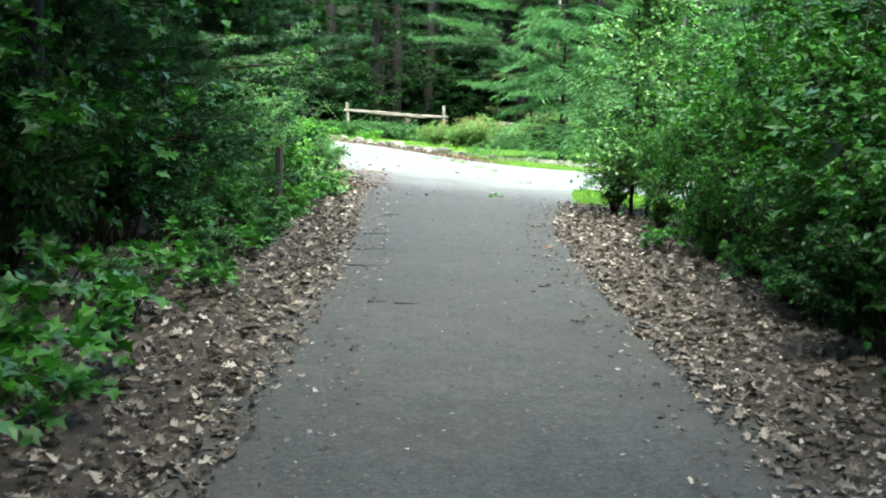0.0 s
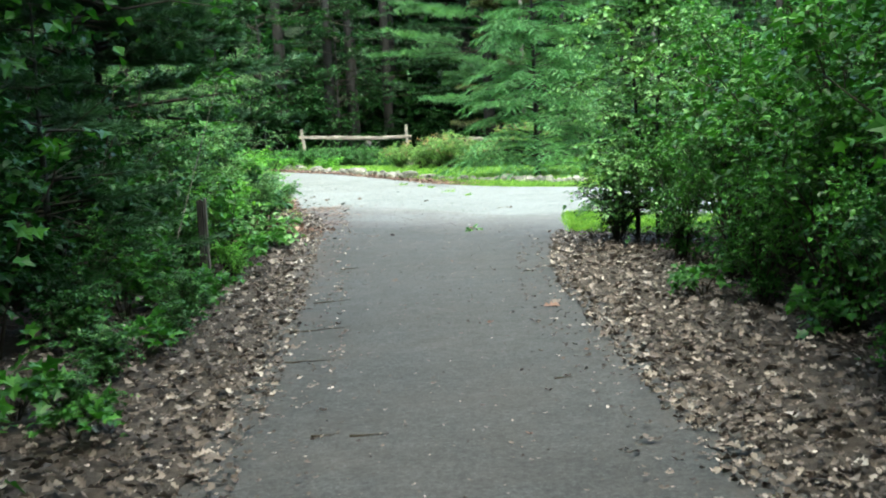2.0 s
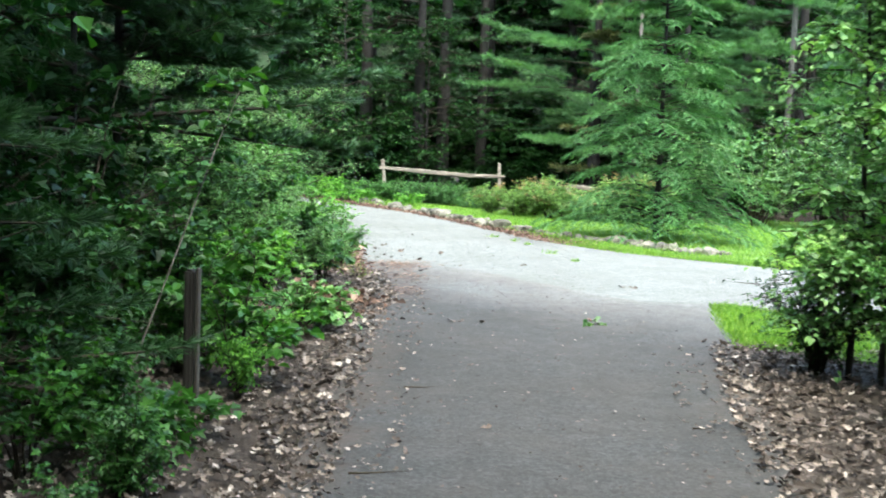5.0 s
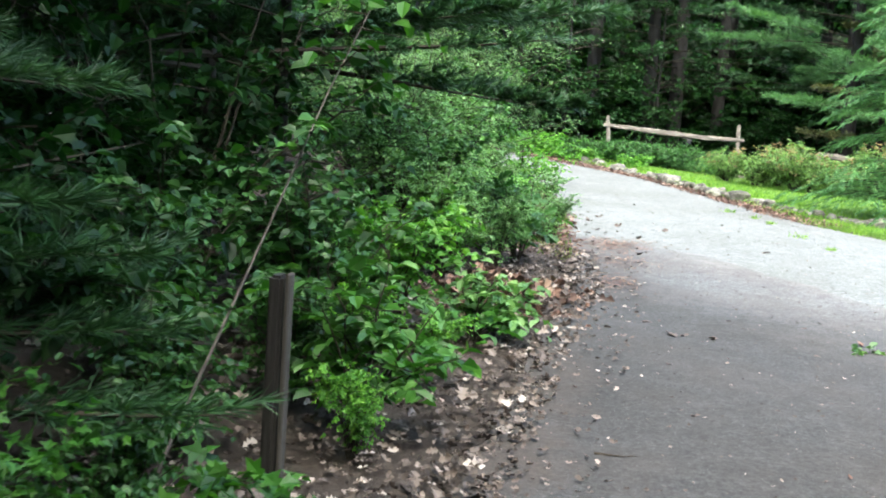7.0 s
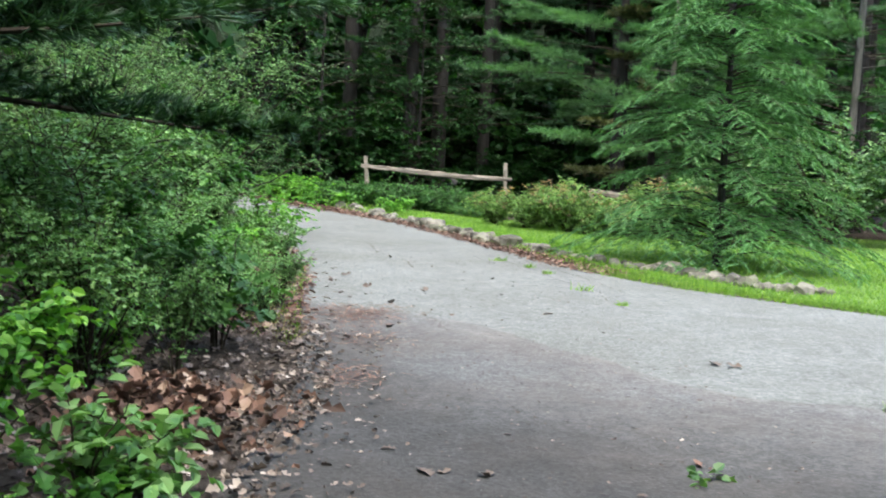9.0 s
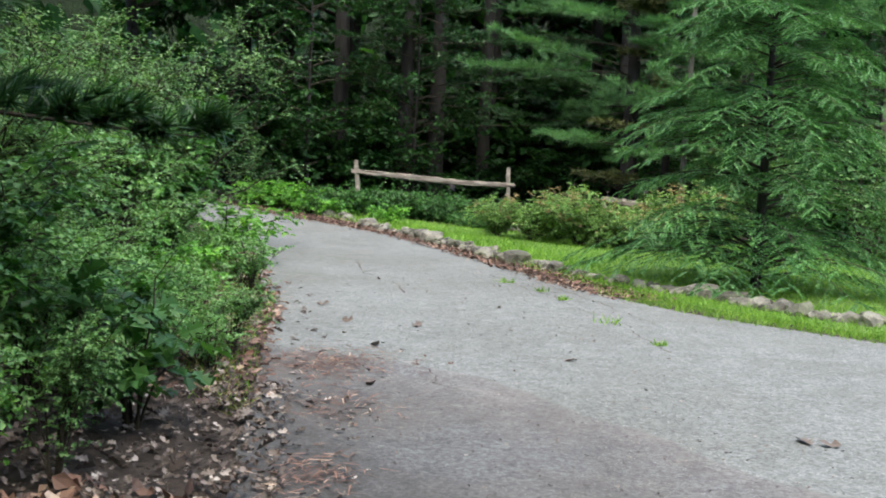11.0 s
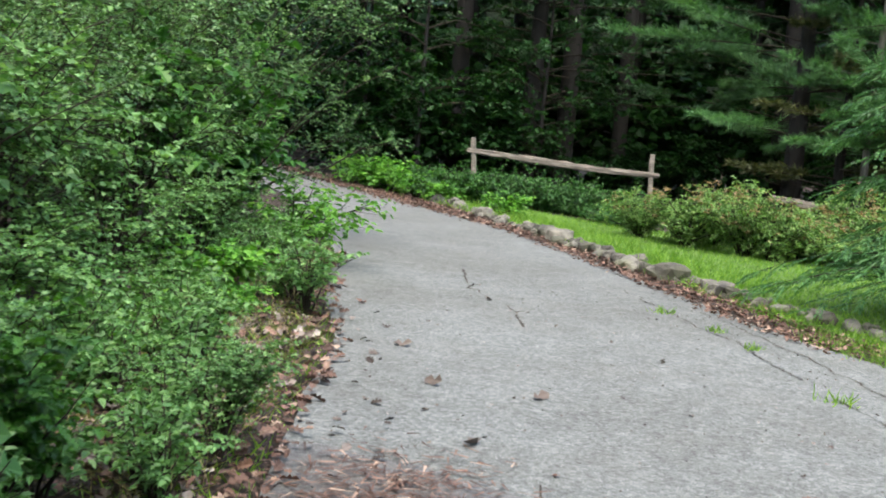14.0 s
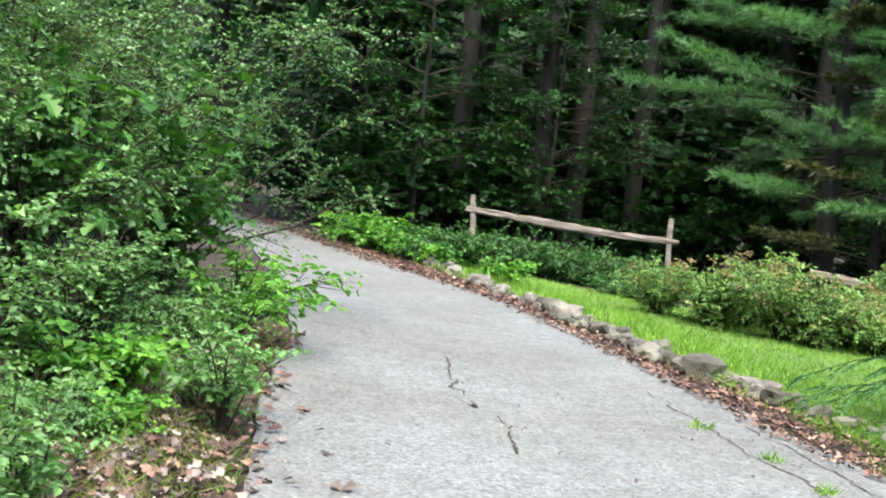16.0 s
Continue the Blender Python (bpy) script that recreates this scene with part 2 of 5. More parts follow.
# ---- building helpers ----
def raw_mesh(name, verts, tris, mat, smooth=False):
    verts, tris = np.ascontiguousarray(verts, dtype=np.float32), np.ascontiguousarray(tris, dtype=np.int32)
    me = bpy.data.meshes.new(name)
    me.vertices.add(len(verts))
    me.vertices.foreach_set("co", verts.ravel())
    me.loops.add(tris.size)
    me.loops.foreach_set("vertex_index", tris.ravel())
    me.polygons.add(len(tris))
    me.polygons.foreach_set("loop_start", np.arange(0, tris.size, 3, dtype=np.int32))
    me.polygons.foreach_set("use_smooth", np.full(len(tris), smooth))
    me.update(calc_edges=True)
    me.materials.append(mat)
    return me


def part(name, me, parent, label=""):
    ob = new(name, me)
    ob.parent = parent
    return tagged(ob, label)


def wood_part(name, me, parent):
    """Branches and twigs past counting, in one part."""
    return tagged(part(name, me, parent), kind="stuff")


def bm_mesh(name, bm, mat, smooth=False):
    me = bpy.data.meshes.new(name)
    bm.to_mesh(me)
    bm.free()
    me.materials.append(mat)
    for p in me.polygons:
        p.use_smooth = smooth
    return me


def unit(v):
    return v / np.maximum(np.linalg.norm(v, axis=-1, keepdims=True), 1e-9)


OVAL = (np.array([(0, 0, 0), (0.3, 0.42, 0.14), (0.7, 0.34, 0.1), (1, 0, -0.1), (0.7, -0.34, 0.1), (0.3, -0.42, 0.14)]),
        np.array([(0, 2, 1), (0, 3, 2), (0, 4, 3), (0, 5, 4)]))
SLIM = (np.array([(0, 0, 0), (0.45, 0.5, 0.1), (1, 0, -0.12), (0.45, -0.5, 0.1)]), np.array([(0, 2, 1), (0, 3, 2)]))
KITE = (np.array([(0, 0, 0), (0.48, 0.4, 0.12), (1, 0, -0.1), (0.48, -0.4, 0.12)]), np.array([(0, 2, 1), (0, 3, 2)]))
LOBED = (np.array([(0.3, 0, 0), (0, 0, 0), (0.1, 0.34, 0.05), (0.28, 0.24, 0.03), (0.52, 0.6, 0.1), (0.6, 0.24, 0.04), (1, 0, -0.12),
                   (0.6, -0.24, 0.04), (0.52, -0.6, 0.1), (0.28, -0.24, 0.03), (0.1, -0.34, 0.05)]),
         np.array([(0, i + 1, i) for i in range(1, 10)] + [(0, 1, 10)]))
OAK = (np.array([(0.4, 0, 0), (0, 0, 0), (0.12, 0.12, 0.03), (0.25, 0.3, 0.08), (0.36, 0.12, 0.0), (0.52, 0.42, 0.12), (0.62, 0.15, 0.0), (0.8, 0.3, 0.06), (1, 0, -0.1),
                 (0.8, -0.3, 0.06), (0.62, -0.15, 0.0), (0.52, -0.42, 0.12), (0.36, -0.12, 0.0), (0.25, -0.3, 0.08), (0.12, -0.12, 0.03)]),
       np.array([(0, i + 1, i) for i in range(1, 14)] + [(0, 1, 14)]))
CURLED = (np.array([(0, 0, 0.1), (0.25, 0.3, 0.22), (0.45, 0.16, 0.05), (0.7, 0.34, 0.28), (1, 0, 0.2), (0.72, -0.3, 0.12), (0.45, -0.14, 0.0), (0.25, -0.32, 0.18)]),
          np.array([(0, 2, 1), (0, 6, 2), (2, 4, 3), (2, 6, 4), (4, 6, 5), (0, 7, 6)]))
BLADE = (np.array([(0, 0.5, 0), (0, -0.5, 0), (0.55, 0.36, 0.05), (0.55, -0.36, 0.05), (1, 0, 0.16)]), np.array([(0, 1, 3), (0, 3, 2), (2, 3, 4)]))
NEEDLE = (np.array([(0, 0.5, 0), (0, -0.5, 0), (1, 0, -0.06)]), np.array([(0, 1, 2)]))


def leaf_arrays(template, base, ahead, up, length, width):
    """Leaves of one template: their points and triangles."""
    tv, tf = template
    ahead = unit(ahead)
    side = unit(np.cross(up, ahead))
    up = np.cross(ahead, side)
    n = len(base)
    length, width = np.broadcast_to(length, (n,)), np.broadcast_to(width, (n,))
    v = (base[:, None, :] + (length[:, None] * tv[None, :, 0])[..., None] * ahead[:, None, :]
         + (width[:, None] * tv[None, :, 1])[..., None] * side[:, None, :] + (length[:, None] * tv[None, :, 2])[..., None] * up[:, None, :])
    f = tf[None] + (np.arange(n) * len(tv))[:, None, None]
    return v.reshape(-1, 3), f.reshape(-1, 3)


def tubes(lines, radii, sides=5):
    """Tapered tubes along many lines of the same number of points: lines (n, k, 3), radii (n, k)."""
    n, k = lines.shape[:2]
    tangent = unit(np.gradient(lines, axis=1))
    ref = np.where(np.abs(tangent[..., 2:3]) > 0.8, np.array([1.0, 0, 0]), np.array([0, 0, 1.0]))
    a = unit(np.cross(tangent, ref))
    b = np.cross(tangent, a)
    ang = np.arange(sides) * 2 * np.pi / sides
    ring = np.cos(ang)[None, None, :, None] * a[:, :, None] + np.sin(ang)[None, None, :, None] * b[:, :, None]
    v = lines[:, :, None] + radii[:, :, None, None] * ring
    i = np.arange(n * k * sides).reshape(n, k, sides)
    p, q = i[:, :-1], i[:, 1:]
    pn, qn = np.roll(p, -1, 2), np.roll(q, -1, 2)
    f = np.concatenate([np.stack([p, pn, qn], -1).reshape(-1, 3), np.stack([p, qn, q], -1).reshape(-1, 3)])
    return v.reshape(-1, 3), f


def spikes(a, b, r):
    """Three-sided twigs that run from a to a point at b."""
    t = unit(b - a)
    p = unit(np.cross(t, [0.31, 0.2, 0.93]))
    q = np.cross(t, p)
    ring = [a + r * (math.cos(w) * p + math.sin(w) * q) for w in (0, 2.094, 4.189)]
    i = 4 * np.arange(len(a))[:, None, None]
    return np.stack([*ring, b], 1).reshape(-1, 3), (np.array([(0, 1, 3), (1, 2, 3), (2, 0, 3)])[None] + i).reshape(-1, 3)


def joined(arrays):
    vs, fs, off = [], [], 0
    for v, f in arrays:
        vs.append(v)
        fs.append(f + off)
        off += len(v)
    return np.concatenate(vs), np.concatenate(fs)


def grow(rng, stems, twigs, twig_len, per_twig, leaf, template, smin=0.25, lift=0.25, droop=0.35, aspect=1.0, flat=1.0, twig_r=0.004):
    """Twigs on stems (n, k, 3) and leaves along them. Returns twig tubes and leaf arrays."""
    n, k = stems.shape[:2]
    tries = int(twigs * 1.8)
    which = rng.integers(0, n, tries)
    s = (smin + (1 - smin) * rng.random(tries) ** 0.8) * (k - 1) * 0.999
    i = s.astype(int)
    fr = (s - i)[:, None]
    p0, p1 = stems[which, i], stems[which, i + 1]
    start, tang = p0 * (1 - fr) + p1 * fr, unit(p1 - p0)
    # twigs crowd into clumps about half a metre wide, with gaps between
    waves = rng.normal(size=(5, 3)) * 3.6 / max(0.6, twig_len * 2)
    crowd = np.sin(start @ waves.T + rng.random(5) * 6.28).sum(1) + rng.normal(size=tries) * 1.1
    keep = np.sort(np.argsort(-crowd)[:twigs])
    start, tang = start[keep], tang[keep]
    go = rng.normal(size=(twigs, 3)) * [1, 1, 0.45] + tang * 0.55 + [0, 0, lift]
    go = unit(go)
    ln = twig_len * (0.5 + rng.random(twigs))
    u = np.linspace(0, 1, 2)
    lines = start[:, None] + ln[:, None, None] * (u[None, :, None] * go[:, None] - (u ** 2)[None, :, None] * np.array([0, 0, droop]))
    wood = spikes(lines[:, 0], lines[:, 1], twig_r)
    uu = (np.arange(per_twig) + 0.6) / per_twig
    uu = np.clip(uu[None] + rng.normal(size=(twigs, per_twig)) * 0.06, 0.08, 1.0)
    pos = start[:, None] + ln[:, None, None] * (uu[..., None] * go[:, None] - (uu ** 2)[..., None] * np.array([0, 0, droop]))
    along = unit(go[:, None] - 2 * uu[..., None] * np.array([0, 0, droop]))
    across = unit(np.cross(along, [0, 0, 1]) + 1e-3)
    sign = np.where(np.arange(per_twig) % 2 == 0, 1, -1)[None, :, None]
    ahead = along * 0.6 + across * sign * (0.5 + rng.random((twigs, per_twig, 1))) + rng.normal(size=pos.shape) * 0.3 - [0, 0, 0.22]
    up = np.array([0, 0, flat]) + rng.normal(size=pos.shape) * 0.45
    size = leaf * (0.55 + 0.7 * rng.random(twigs * per_twig))
    leaves = leaf_arrays(template, pos.reshape(-1, 3), ahead.reshape(-1, 3), up.reshape(-1, 3), size, size * aspect)
    return wood, leaves


def bush_stems(rng, count, height, radius, base=0.12, k=6, lean=(0, 0)):
    """Stems that rise from a clump and arch outwards."""
    ang = rng.random(count) * 2 * np.pi
    reach = radius * np.sqrt(rng.random(count))
    top = height * (0.45 + 0.55 * rng.random(count)) * (1 - 0.35 * (reach / radius) ** 2)
    u = np.linspace(0, 1, k)
    out = np.stack([np.cos(ang), np.sin(ang)], -1)
    xy = out[:, None] * (base * radius * rng.random(count)[:, None, None] + reach[:, None, None] * (u ** 1.4)[None, :, None])
    xy = xy + rng.normal(size=xy.shape) * 0.03 * height * u[None, :, None] + np.array(lean) * (u ** 1.5)[None, :, None]
    z = top[:, None] * (u ** 0.85)[None]
    return np.concatenate([xy, z[..., None]], -1)


def bush(name, m, rng, height, radius, stems=14, twigs=260, twig_len=0.35, per_twig=9, leaf=0.06, template=OVAL, mat=None, aspect=1.0,
         label="", category="shrub", group="", lean=(0, 0), smin=0.2, droop=0.35, extra=None):
    """A many-stemmed shrub: an Empty with its branches and foliage."""
    root = new(name)
    root.matrix_basis = m
    tagged(root, label, category, group)
    lines = bush_stems(rng, stems, height, radius, lean=lean)
    k = lines.shape[1]
    r = 0.012 * (height / 2) ** 0.5 * (1.15 - np.linspace(0, 1, k))[None].repeat(stems, 0)
    wood, leaves = grow(rng, lines, twigs, twig_len, per_twig, leaf, template, smin=smin, droop=droop, aspect=aspect)
    wood_part("branchwork", raw_mesh("branchwork", *joined([tubes(lines, r, 5), wood]), MAT_TWIG), root)
    part("foliage", raw_mesh("foliage", *leaves, mat or MAT_LEAF), root)
    if extra:
        w, l = grow(rng, lines, extra[0], twig_len * 0.6, per_twig, leaf * 0.9, template, smin=0.85, lift=0.7, droop=0.1, aspect=aspect)
        tagged(part("shoot", raw_mesh("shoot", *l, extra[1]), root, extra[2]), kind="stuff")
    return root


def place(x, y, z=0.0, turn=0.0, size=1.0, tall=None):
    return Matrix.LocRotScale((x, y, z), Euler((0, 0, turn)), (size, size, tall or size))


# ---- ground, path and road ----
LEFT_EDGE = [(-1.15, -14), (-1.1, 5), (-1.05, 7), (-1.15, 9.7), (-1.3, 12.5), (-1.4, 14.5), (-1.4, 16.6), (-1.7, 18.7), (-1.97, 20.3), (-2.3, 22.5), (-2.8, 24.2), (-3.3, 26.6), (-4.45, 30), (-6.1, 34), (-8.4, 38), (-11.5, 42.5), (-15, 47), (-22, 54)]
FAR_EDGE = [(-19.5, 54.5), (-12.8, 48), (-9.7, 44.2), (-7.8, 40.5), (-5.5, 36.7), (-4.1, 34.3), (-2.0, 30.9), (-0.95, 28.5), (-0.3, 26.8), (0.6, 24.6), (1.6, 23.1), (2.7, 22.2), (3.8, 21.4), (6.5, 20.4), (12, 19.6), (24, 19.0)]
NEAR_EDGE = [(24, 12.6), (12, 13.6), (6.5, 14.7), (3.6, 16.0), (2.75, 16.75), (2.3, 17.35), (2.12, 17.5), (1.98, 17.2)]
RIGHT_EDGE = [(1.95, 16.7), (1.86, 15.8), (1.78, 14.8), (1.6, 13.5), (1.42, 12.3), (1.32, 11), (1.3, 9.2), (1.3, 6.6), (1.38, 4.3), (1.4, 3), (1.4, -14)]
SEAM = [(1.98, 17.2), (1.2, 17.25), (0.55, 17.95), (0, 18.8), (-0.6, 19.75), (-1.3, 20.1), (-1.95, 20.3)]


def dense(line, step=0.12, wobble=0.03, seed=1):
    """The line with a point every step, smoothed and frayed."""
    p = np.array(line, float)
    d = np.r_[0, np.cumsum(np.linalg.norm(np.diff(p, axis=0), axis=1))]
    s = np.linspace(0, d[-1], max(3, int(d[-1] / step)))
    q = np.stack([np.interp(s, d, p[:, i]) for i in (0, 1)], -1)
    w = max(3, int(0.9 / step)) | 1
    pad = np.pad(q, ((w // 2, w // 2), (0, 0)), mode="edge")
    inner = np.stack([np.convolve(pad[:, i], np.ones(w) / w, "valid") for i in (0, 1)], -1)
    inner[0], inner[-1] = q[0], q[-1]
    r = np.random.default_rng(seed)
    rough = np.convolve(r.normal(size=len(s) + 4), np.ones(5) / 5, "valid") * wobble * 2
    rough[0] = rough[-1] = 0
    t = unit(np.gradient(inner, axis=0))
    return inner + np.stack([-t[:, 1], t[:, 0]], -1) * rough[:, None]


def sheet(name, outline, z, mat, label, category, drop=0.03):
    """A paved or grown sheet with a low rim round its outline."""
    bm = bmesh.new()
    top = [bm.verts.new((x, y, z)) for x, y in outline]
    low = [bm.verts.new((x, y, z - drop)) for x, y in outline]
    n = len(top)
    edges = [bm.edges.new((top[i], top[(i + 1) % n])) for i in range(n)]
    bmesh.ops.triangle_fill(bm, edges=edges, use_beauty=True)
    for i in range(n):
        bm.faces.new((top[i], low[i], low[(i + 1) % n], top[(i + 1) % n]))
    bmesh.ops.recalc_face_normals(bm, faces=bm.faces)
    me = bm_mesh(name, bm, mat)
    return tagged(new(name, me), label, category, kind="structure")


left, far_edge, near, right, seam = (dense(l, wobble=0.014 if i < 4 else 0.05, seed=i + 3) for i, l in enumerate((LEFT_EDGE, FAR_EDGE, NEAR_EDGE, RIGHT_EDGE, SEAM)))
cut = int(np.argmin(np.linalg.norm(left - np.array(SEAM[-1]), axis=1)))
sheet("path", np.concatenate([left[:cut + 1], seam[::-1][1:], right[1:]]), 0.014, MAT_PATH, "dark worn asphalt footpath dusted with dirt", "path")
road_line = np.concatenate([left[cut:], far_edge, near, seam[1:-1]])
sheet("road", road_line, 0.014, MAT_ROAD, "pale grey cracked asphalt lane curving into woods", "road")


def inside(line, x, y):
    hit = np.zeros(x.shape, bool)
    for (ax, ay), (bx, by) in zip(line, np.roll(line, -1, 0)):
        crosses = (ay > y) != (by > y)
        hit ^= crosses & (x < (bx - ax) * (y - ay) / (by - ay + 1e-12) + ax)
    return hit


paved_line = np.concatenate([left, far_edge, near, right])


def ground_height(x, y):
    """Gentle unevenness that dies out at the pavement."""
    pts = np.concatenate([left[::8], far_edge[::8], near[::8], right[::8]])
    d = np.full(x.shape, 99.0)
    for px, py in pts:
        d = np.minimum(d, np.hypot(x - px, y - py))
    lump = 0.05 * np.sin(x * 1.7 + 0.6 * y) * np.cos(y * 1.3 - 0.5 * x) + 0.03 * np.sin(x * 4.1) * np.sin(y * 3.7)
    under_paving = inside(paved_line, x, y)
    return np.where(under_paving, -0.03, np.clip((d - 0.3) / 2, 0, 1) * np.minimum(lump, 0.02) - 0.004)


def ground_sheet():
    xs = np.unique(np.r_[-400, -200, -100, -50, np.arange(-24, 24.1, 0.4), 50, 100, 200, 400])
    ys = np.unique(np.r_[-400, -200, -100, -40, np.arange(-14, 56.1, 0.4), 90, 150, 250, 500])
    gx, gy = np.meshgrid(xs, ys, indexing="ij")
    gz = ground_height(gx, gy)
    n, k = gx.shape
    i = np.arange(n * k).reshape(n, k)
    f = np.concatenate([np.stack([i[:-1, :-1], i[1:, :-1], i[1:, 1:]], -1).reshape(-1, 3), np.stack([i[:-1, :-1], i[1:, 1:], i[:-1, 1:]], -1).reshape(-1, 3)])
    me = raw_mesh("ground", np.stack([gx, gy, gz], -1).reshape(-1, 3), f, MAT_SOIL, True)
    return tagged(new("ground", me), "brown forest soil under fallen leaves", "ground", kind="structure")


ground_sheet()

LAWN = [(3.75, 21.75), (2.7, 22.6), (1.9, 23.5), (1.0, 24.9), (0.2, 26.6), (-0.4, 28.4), (-1.2, 30.2), (-1.9, 31.6), (-3.2, 34.4), (-3.3, 35.2), (-2.6, 35.6), (-1.6, 34.4), (-0.4, 33.4), (2, 33), (6, 33.5), (14, 34), (22, 30), (22, 19.6), (12, 20.1), (6.5, 20.8)]
VERGE = [(2.2, 14.6), (2.15, 15.6), (2.2, 16.5), (2.22, 17.15), (2.36, 17.1), (2.75, 16.65), (3.6, 15.92), (6.5, 14.62), (10, 13.8), (10, 13), (5, 13.8), (3, 14.1), (2.5, 14.1)]
LEFT_VERGE = [(-1.72, 18.2), (-2.1, 20), (-2.42, 22.4), (-2.95, 24.2), (-3.45, 26.6), (-4.0, 26.6), (-4.2, 24.0), (-3.5, 21.5), (-2.6, 19.6)]


def closed(line, seed, wobble=0.05):
    return dense(line + [line[0]], 0.2, wobble, seed)[:-1]


lawn_line, verge_line, left_verge_line = closed(LAWN, 21), closed(VERGE, 22, 0.09), closed(LEFT_VERGE, 23)
sheet("lawn", lawn_line, 0.03, MAT_TURF, "bright green mown lawn beside the lane", "lawn", 0.06)
sheet("grass_verge", verge_line, 0.016, MAT_TURF, "small bright grass corner where path meets lane", "grass")


def scatter(rng, n, line=None, box=None, off_pavement=True):
    """n random places in an outline or box."""
    if box is None:
        box = (*line.min(0), *line.max(0))
    out = np.zeros((0, 2))
    while len(out) < n:
        p = np.stack([rng.uniform(box[0], box[2], n), rng.uniform(box[1], box[3], n)], -1)
        keep = np.ones(n, bool) if line is None else inside(line, p[:, 0], p[:, 1])
        if off_pavement:
            keep &= ~inside(paved_line, p[:, 0], p[:, 1])
        out = np.concatenate([out, p[keep]])
    return out[:n]


def flat_leaves(rng, p, size, template, tilt=0.35, z=0.02, aspect=0.9):
    """Leaves lying on the ground at p."""
    n = len(p)
    a = rng.random(n) * 2 * np.pi
    up = np.stack([rng.normal(size=n) * tilt, rng.normal(size=n) * tilt, np.ones(n)], -1)
    ahead = np.stack([np.cos(a), np.sin(a), rng.normal(size=n) * tilt * 0.5], -1)
    base = np.concatenate([p, np.full((n, 1), z)], -1)
    base[:, 2] += np.abs(rng.normal(size=n)) * 0.012
    s = size * (0.5 + 0.8 * rng.random(n))
    return leaf_arrays(template, base, ahead, up, s, s * aspect)


def blades(rng, p, height, width, lean=0.5, z=0.02, template=BLADE):
    n = len(p)
    ahead = np.stack([rng.normal(size=n) * lean, rng.normal(size=n) * lean, np.ones(n)], -1)
    up = rng.normal(size=(n, 3)) * [1, 1, 0.1]
    base = np.concatenate([p, np.full((n, 1), z)], -1)
    return leaf_arrays(template, base, ahead, up, height * (0.4 + rng.random(n)), width)


def stuff(name, arrays, mat, label, category):
    return tagged(new(name, raw_mesh(name, *arrays, mat)), label, category, kind="stuff")


def strip(rng, edge, lo, hi, y0, y1, n, side):
    """Random places beside an edge, at lo to hi from it, thickest close by."""
    e = edge[(edge[:, 1] >= y0) & (edge[:, 1] <= y1)]
    i = rng.integers(0, len(e), n)
    d = lo + (hi - lo) * rng.random(n) ** 1.3
    p = e[i] + np.stack([side * d, rng.normal(size=n) * 0.1], -1)
    return p


rng = np.random.default_rng(5)
left_path, right_path = left, right
stuff("leaf_litter", joined([
    flat_leaves(rng, strip(rng, left_path, -0.2, 1.7, -3, 19, 9000, -1), 0.05, CURLED, 0.6),
    flat_leaves(rng, strip(rng, left_path, -0.22, 0.5, -3, 19, 2600, -1), 0.03, CURLED, 0.5),
    flat_leaves(rng, strip(rng, left_path, -0.1, 1.3, -3, 19, 2200, -1), 0.08, OAK, 0.6)]), MAT_LITTER, "dry brown oak leaves scattered along the path edge", "leaf litter")
stuff("leaf_litter", joined([
    flat_leaves(rng, strip(rng, right_path, -0.2, 1.7, -3, 14.6, 8200, 1), 0.05, CURLED, 0.6),
    flat_leaves(rng, strip(rng, right_path, -0.22, 0.5, -3, 14.6, 2300, 1), 0.03, CURLED, 0.5),
    flat_leaves(rng, strip(rng, right_path, -0.1, 1.3, -3, 14.6, 2000, 1), 0.08, OAK, 0.6)]), MAT_LITTER, "dry brown oak leaves under shrubs by the path", "leaf litter")
stuff("leaf_litter", joined([
    flat_leaves(rng, scatter(rng, 3000, box=(-7, -4, -2.4, 19)), 0.11, CURLED),
    flat_leaves(rng, scatter(rng, 2600, box=(2.6, -2, 7, 14)), 0.11, CURLED),
    flat_leaves(rng, scatter(rng, 1500, box=(-9, 36, 8, 46)), 0.12, CURLED)]), MAT_LITTER, "brown leaves covering the shaded forest floor", "leaf litter")
stuff("leaf_litter", joined([
    flat_leaves(rng, strip(rng, far_edge, -0.15, 0.55, 24, 37, 5200, 1), 0.05, CURLED, z=0.022),
    flat_leaves(rng, strip(rng, far_edge, -0.4, 0.1, 33, 45, 1500, 1), 0.06, CURLED, z=0.022),
    flat_leaves(rng, strip(rng, left_path, -0.05, 0.9, 18.5, 26.5, 1500, -1), 0.07, OAK, 0.5, z=0.03)]), MAT_RUST, "rust brown leaves and needles along the lane edge", "leaf litter")
stuff("leaf_litter", flat_leaves(rng, scatter(rng, 3600, left_verge_line), 0.058, CURLED, 0.6, 0.03), MAT_LITTER, "pale dry leaves among weeds by the lane", "leaf litter")
pile = rng.normal(size=(620, 2)) * [0.26, 0.4] + [-1.95, 15.9]
pile_z = 0.2 * np.exp(-(((pile - [-1.95, 15.9]) / [0.28, 0.4]) ** 2).sum(1)) * rng.random(620)
pile_v, pile_f = flat_leaves(rng, pile, 0.1, CURLED, 0.8)
pile_v[:, 2] += np.repeat(pile_z, len(CURLED[0]))
stuff("leaf_pile", (pile_v, pile_f), MAT_RUST, "heap of curled reddish-brown dry leaves", "leaf pile")
needle_spots = np.concatenate([rng.normal(size=(900, 2)) * [0.22, 0.3] + [-1.45, 19.75], rng.normal(size=(260, 2)) * [0.15, 0.22] + [-1.2, 18.6], rng.normal(size=(220, 2)) * [0.12, 0.2] + [-1.15, 17.2]])
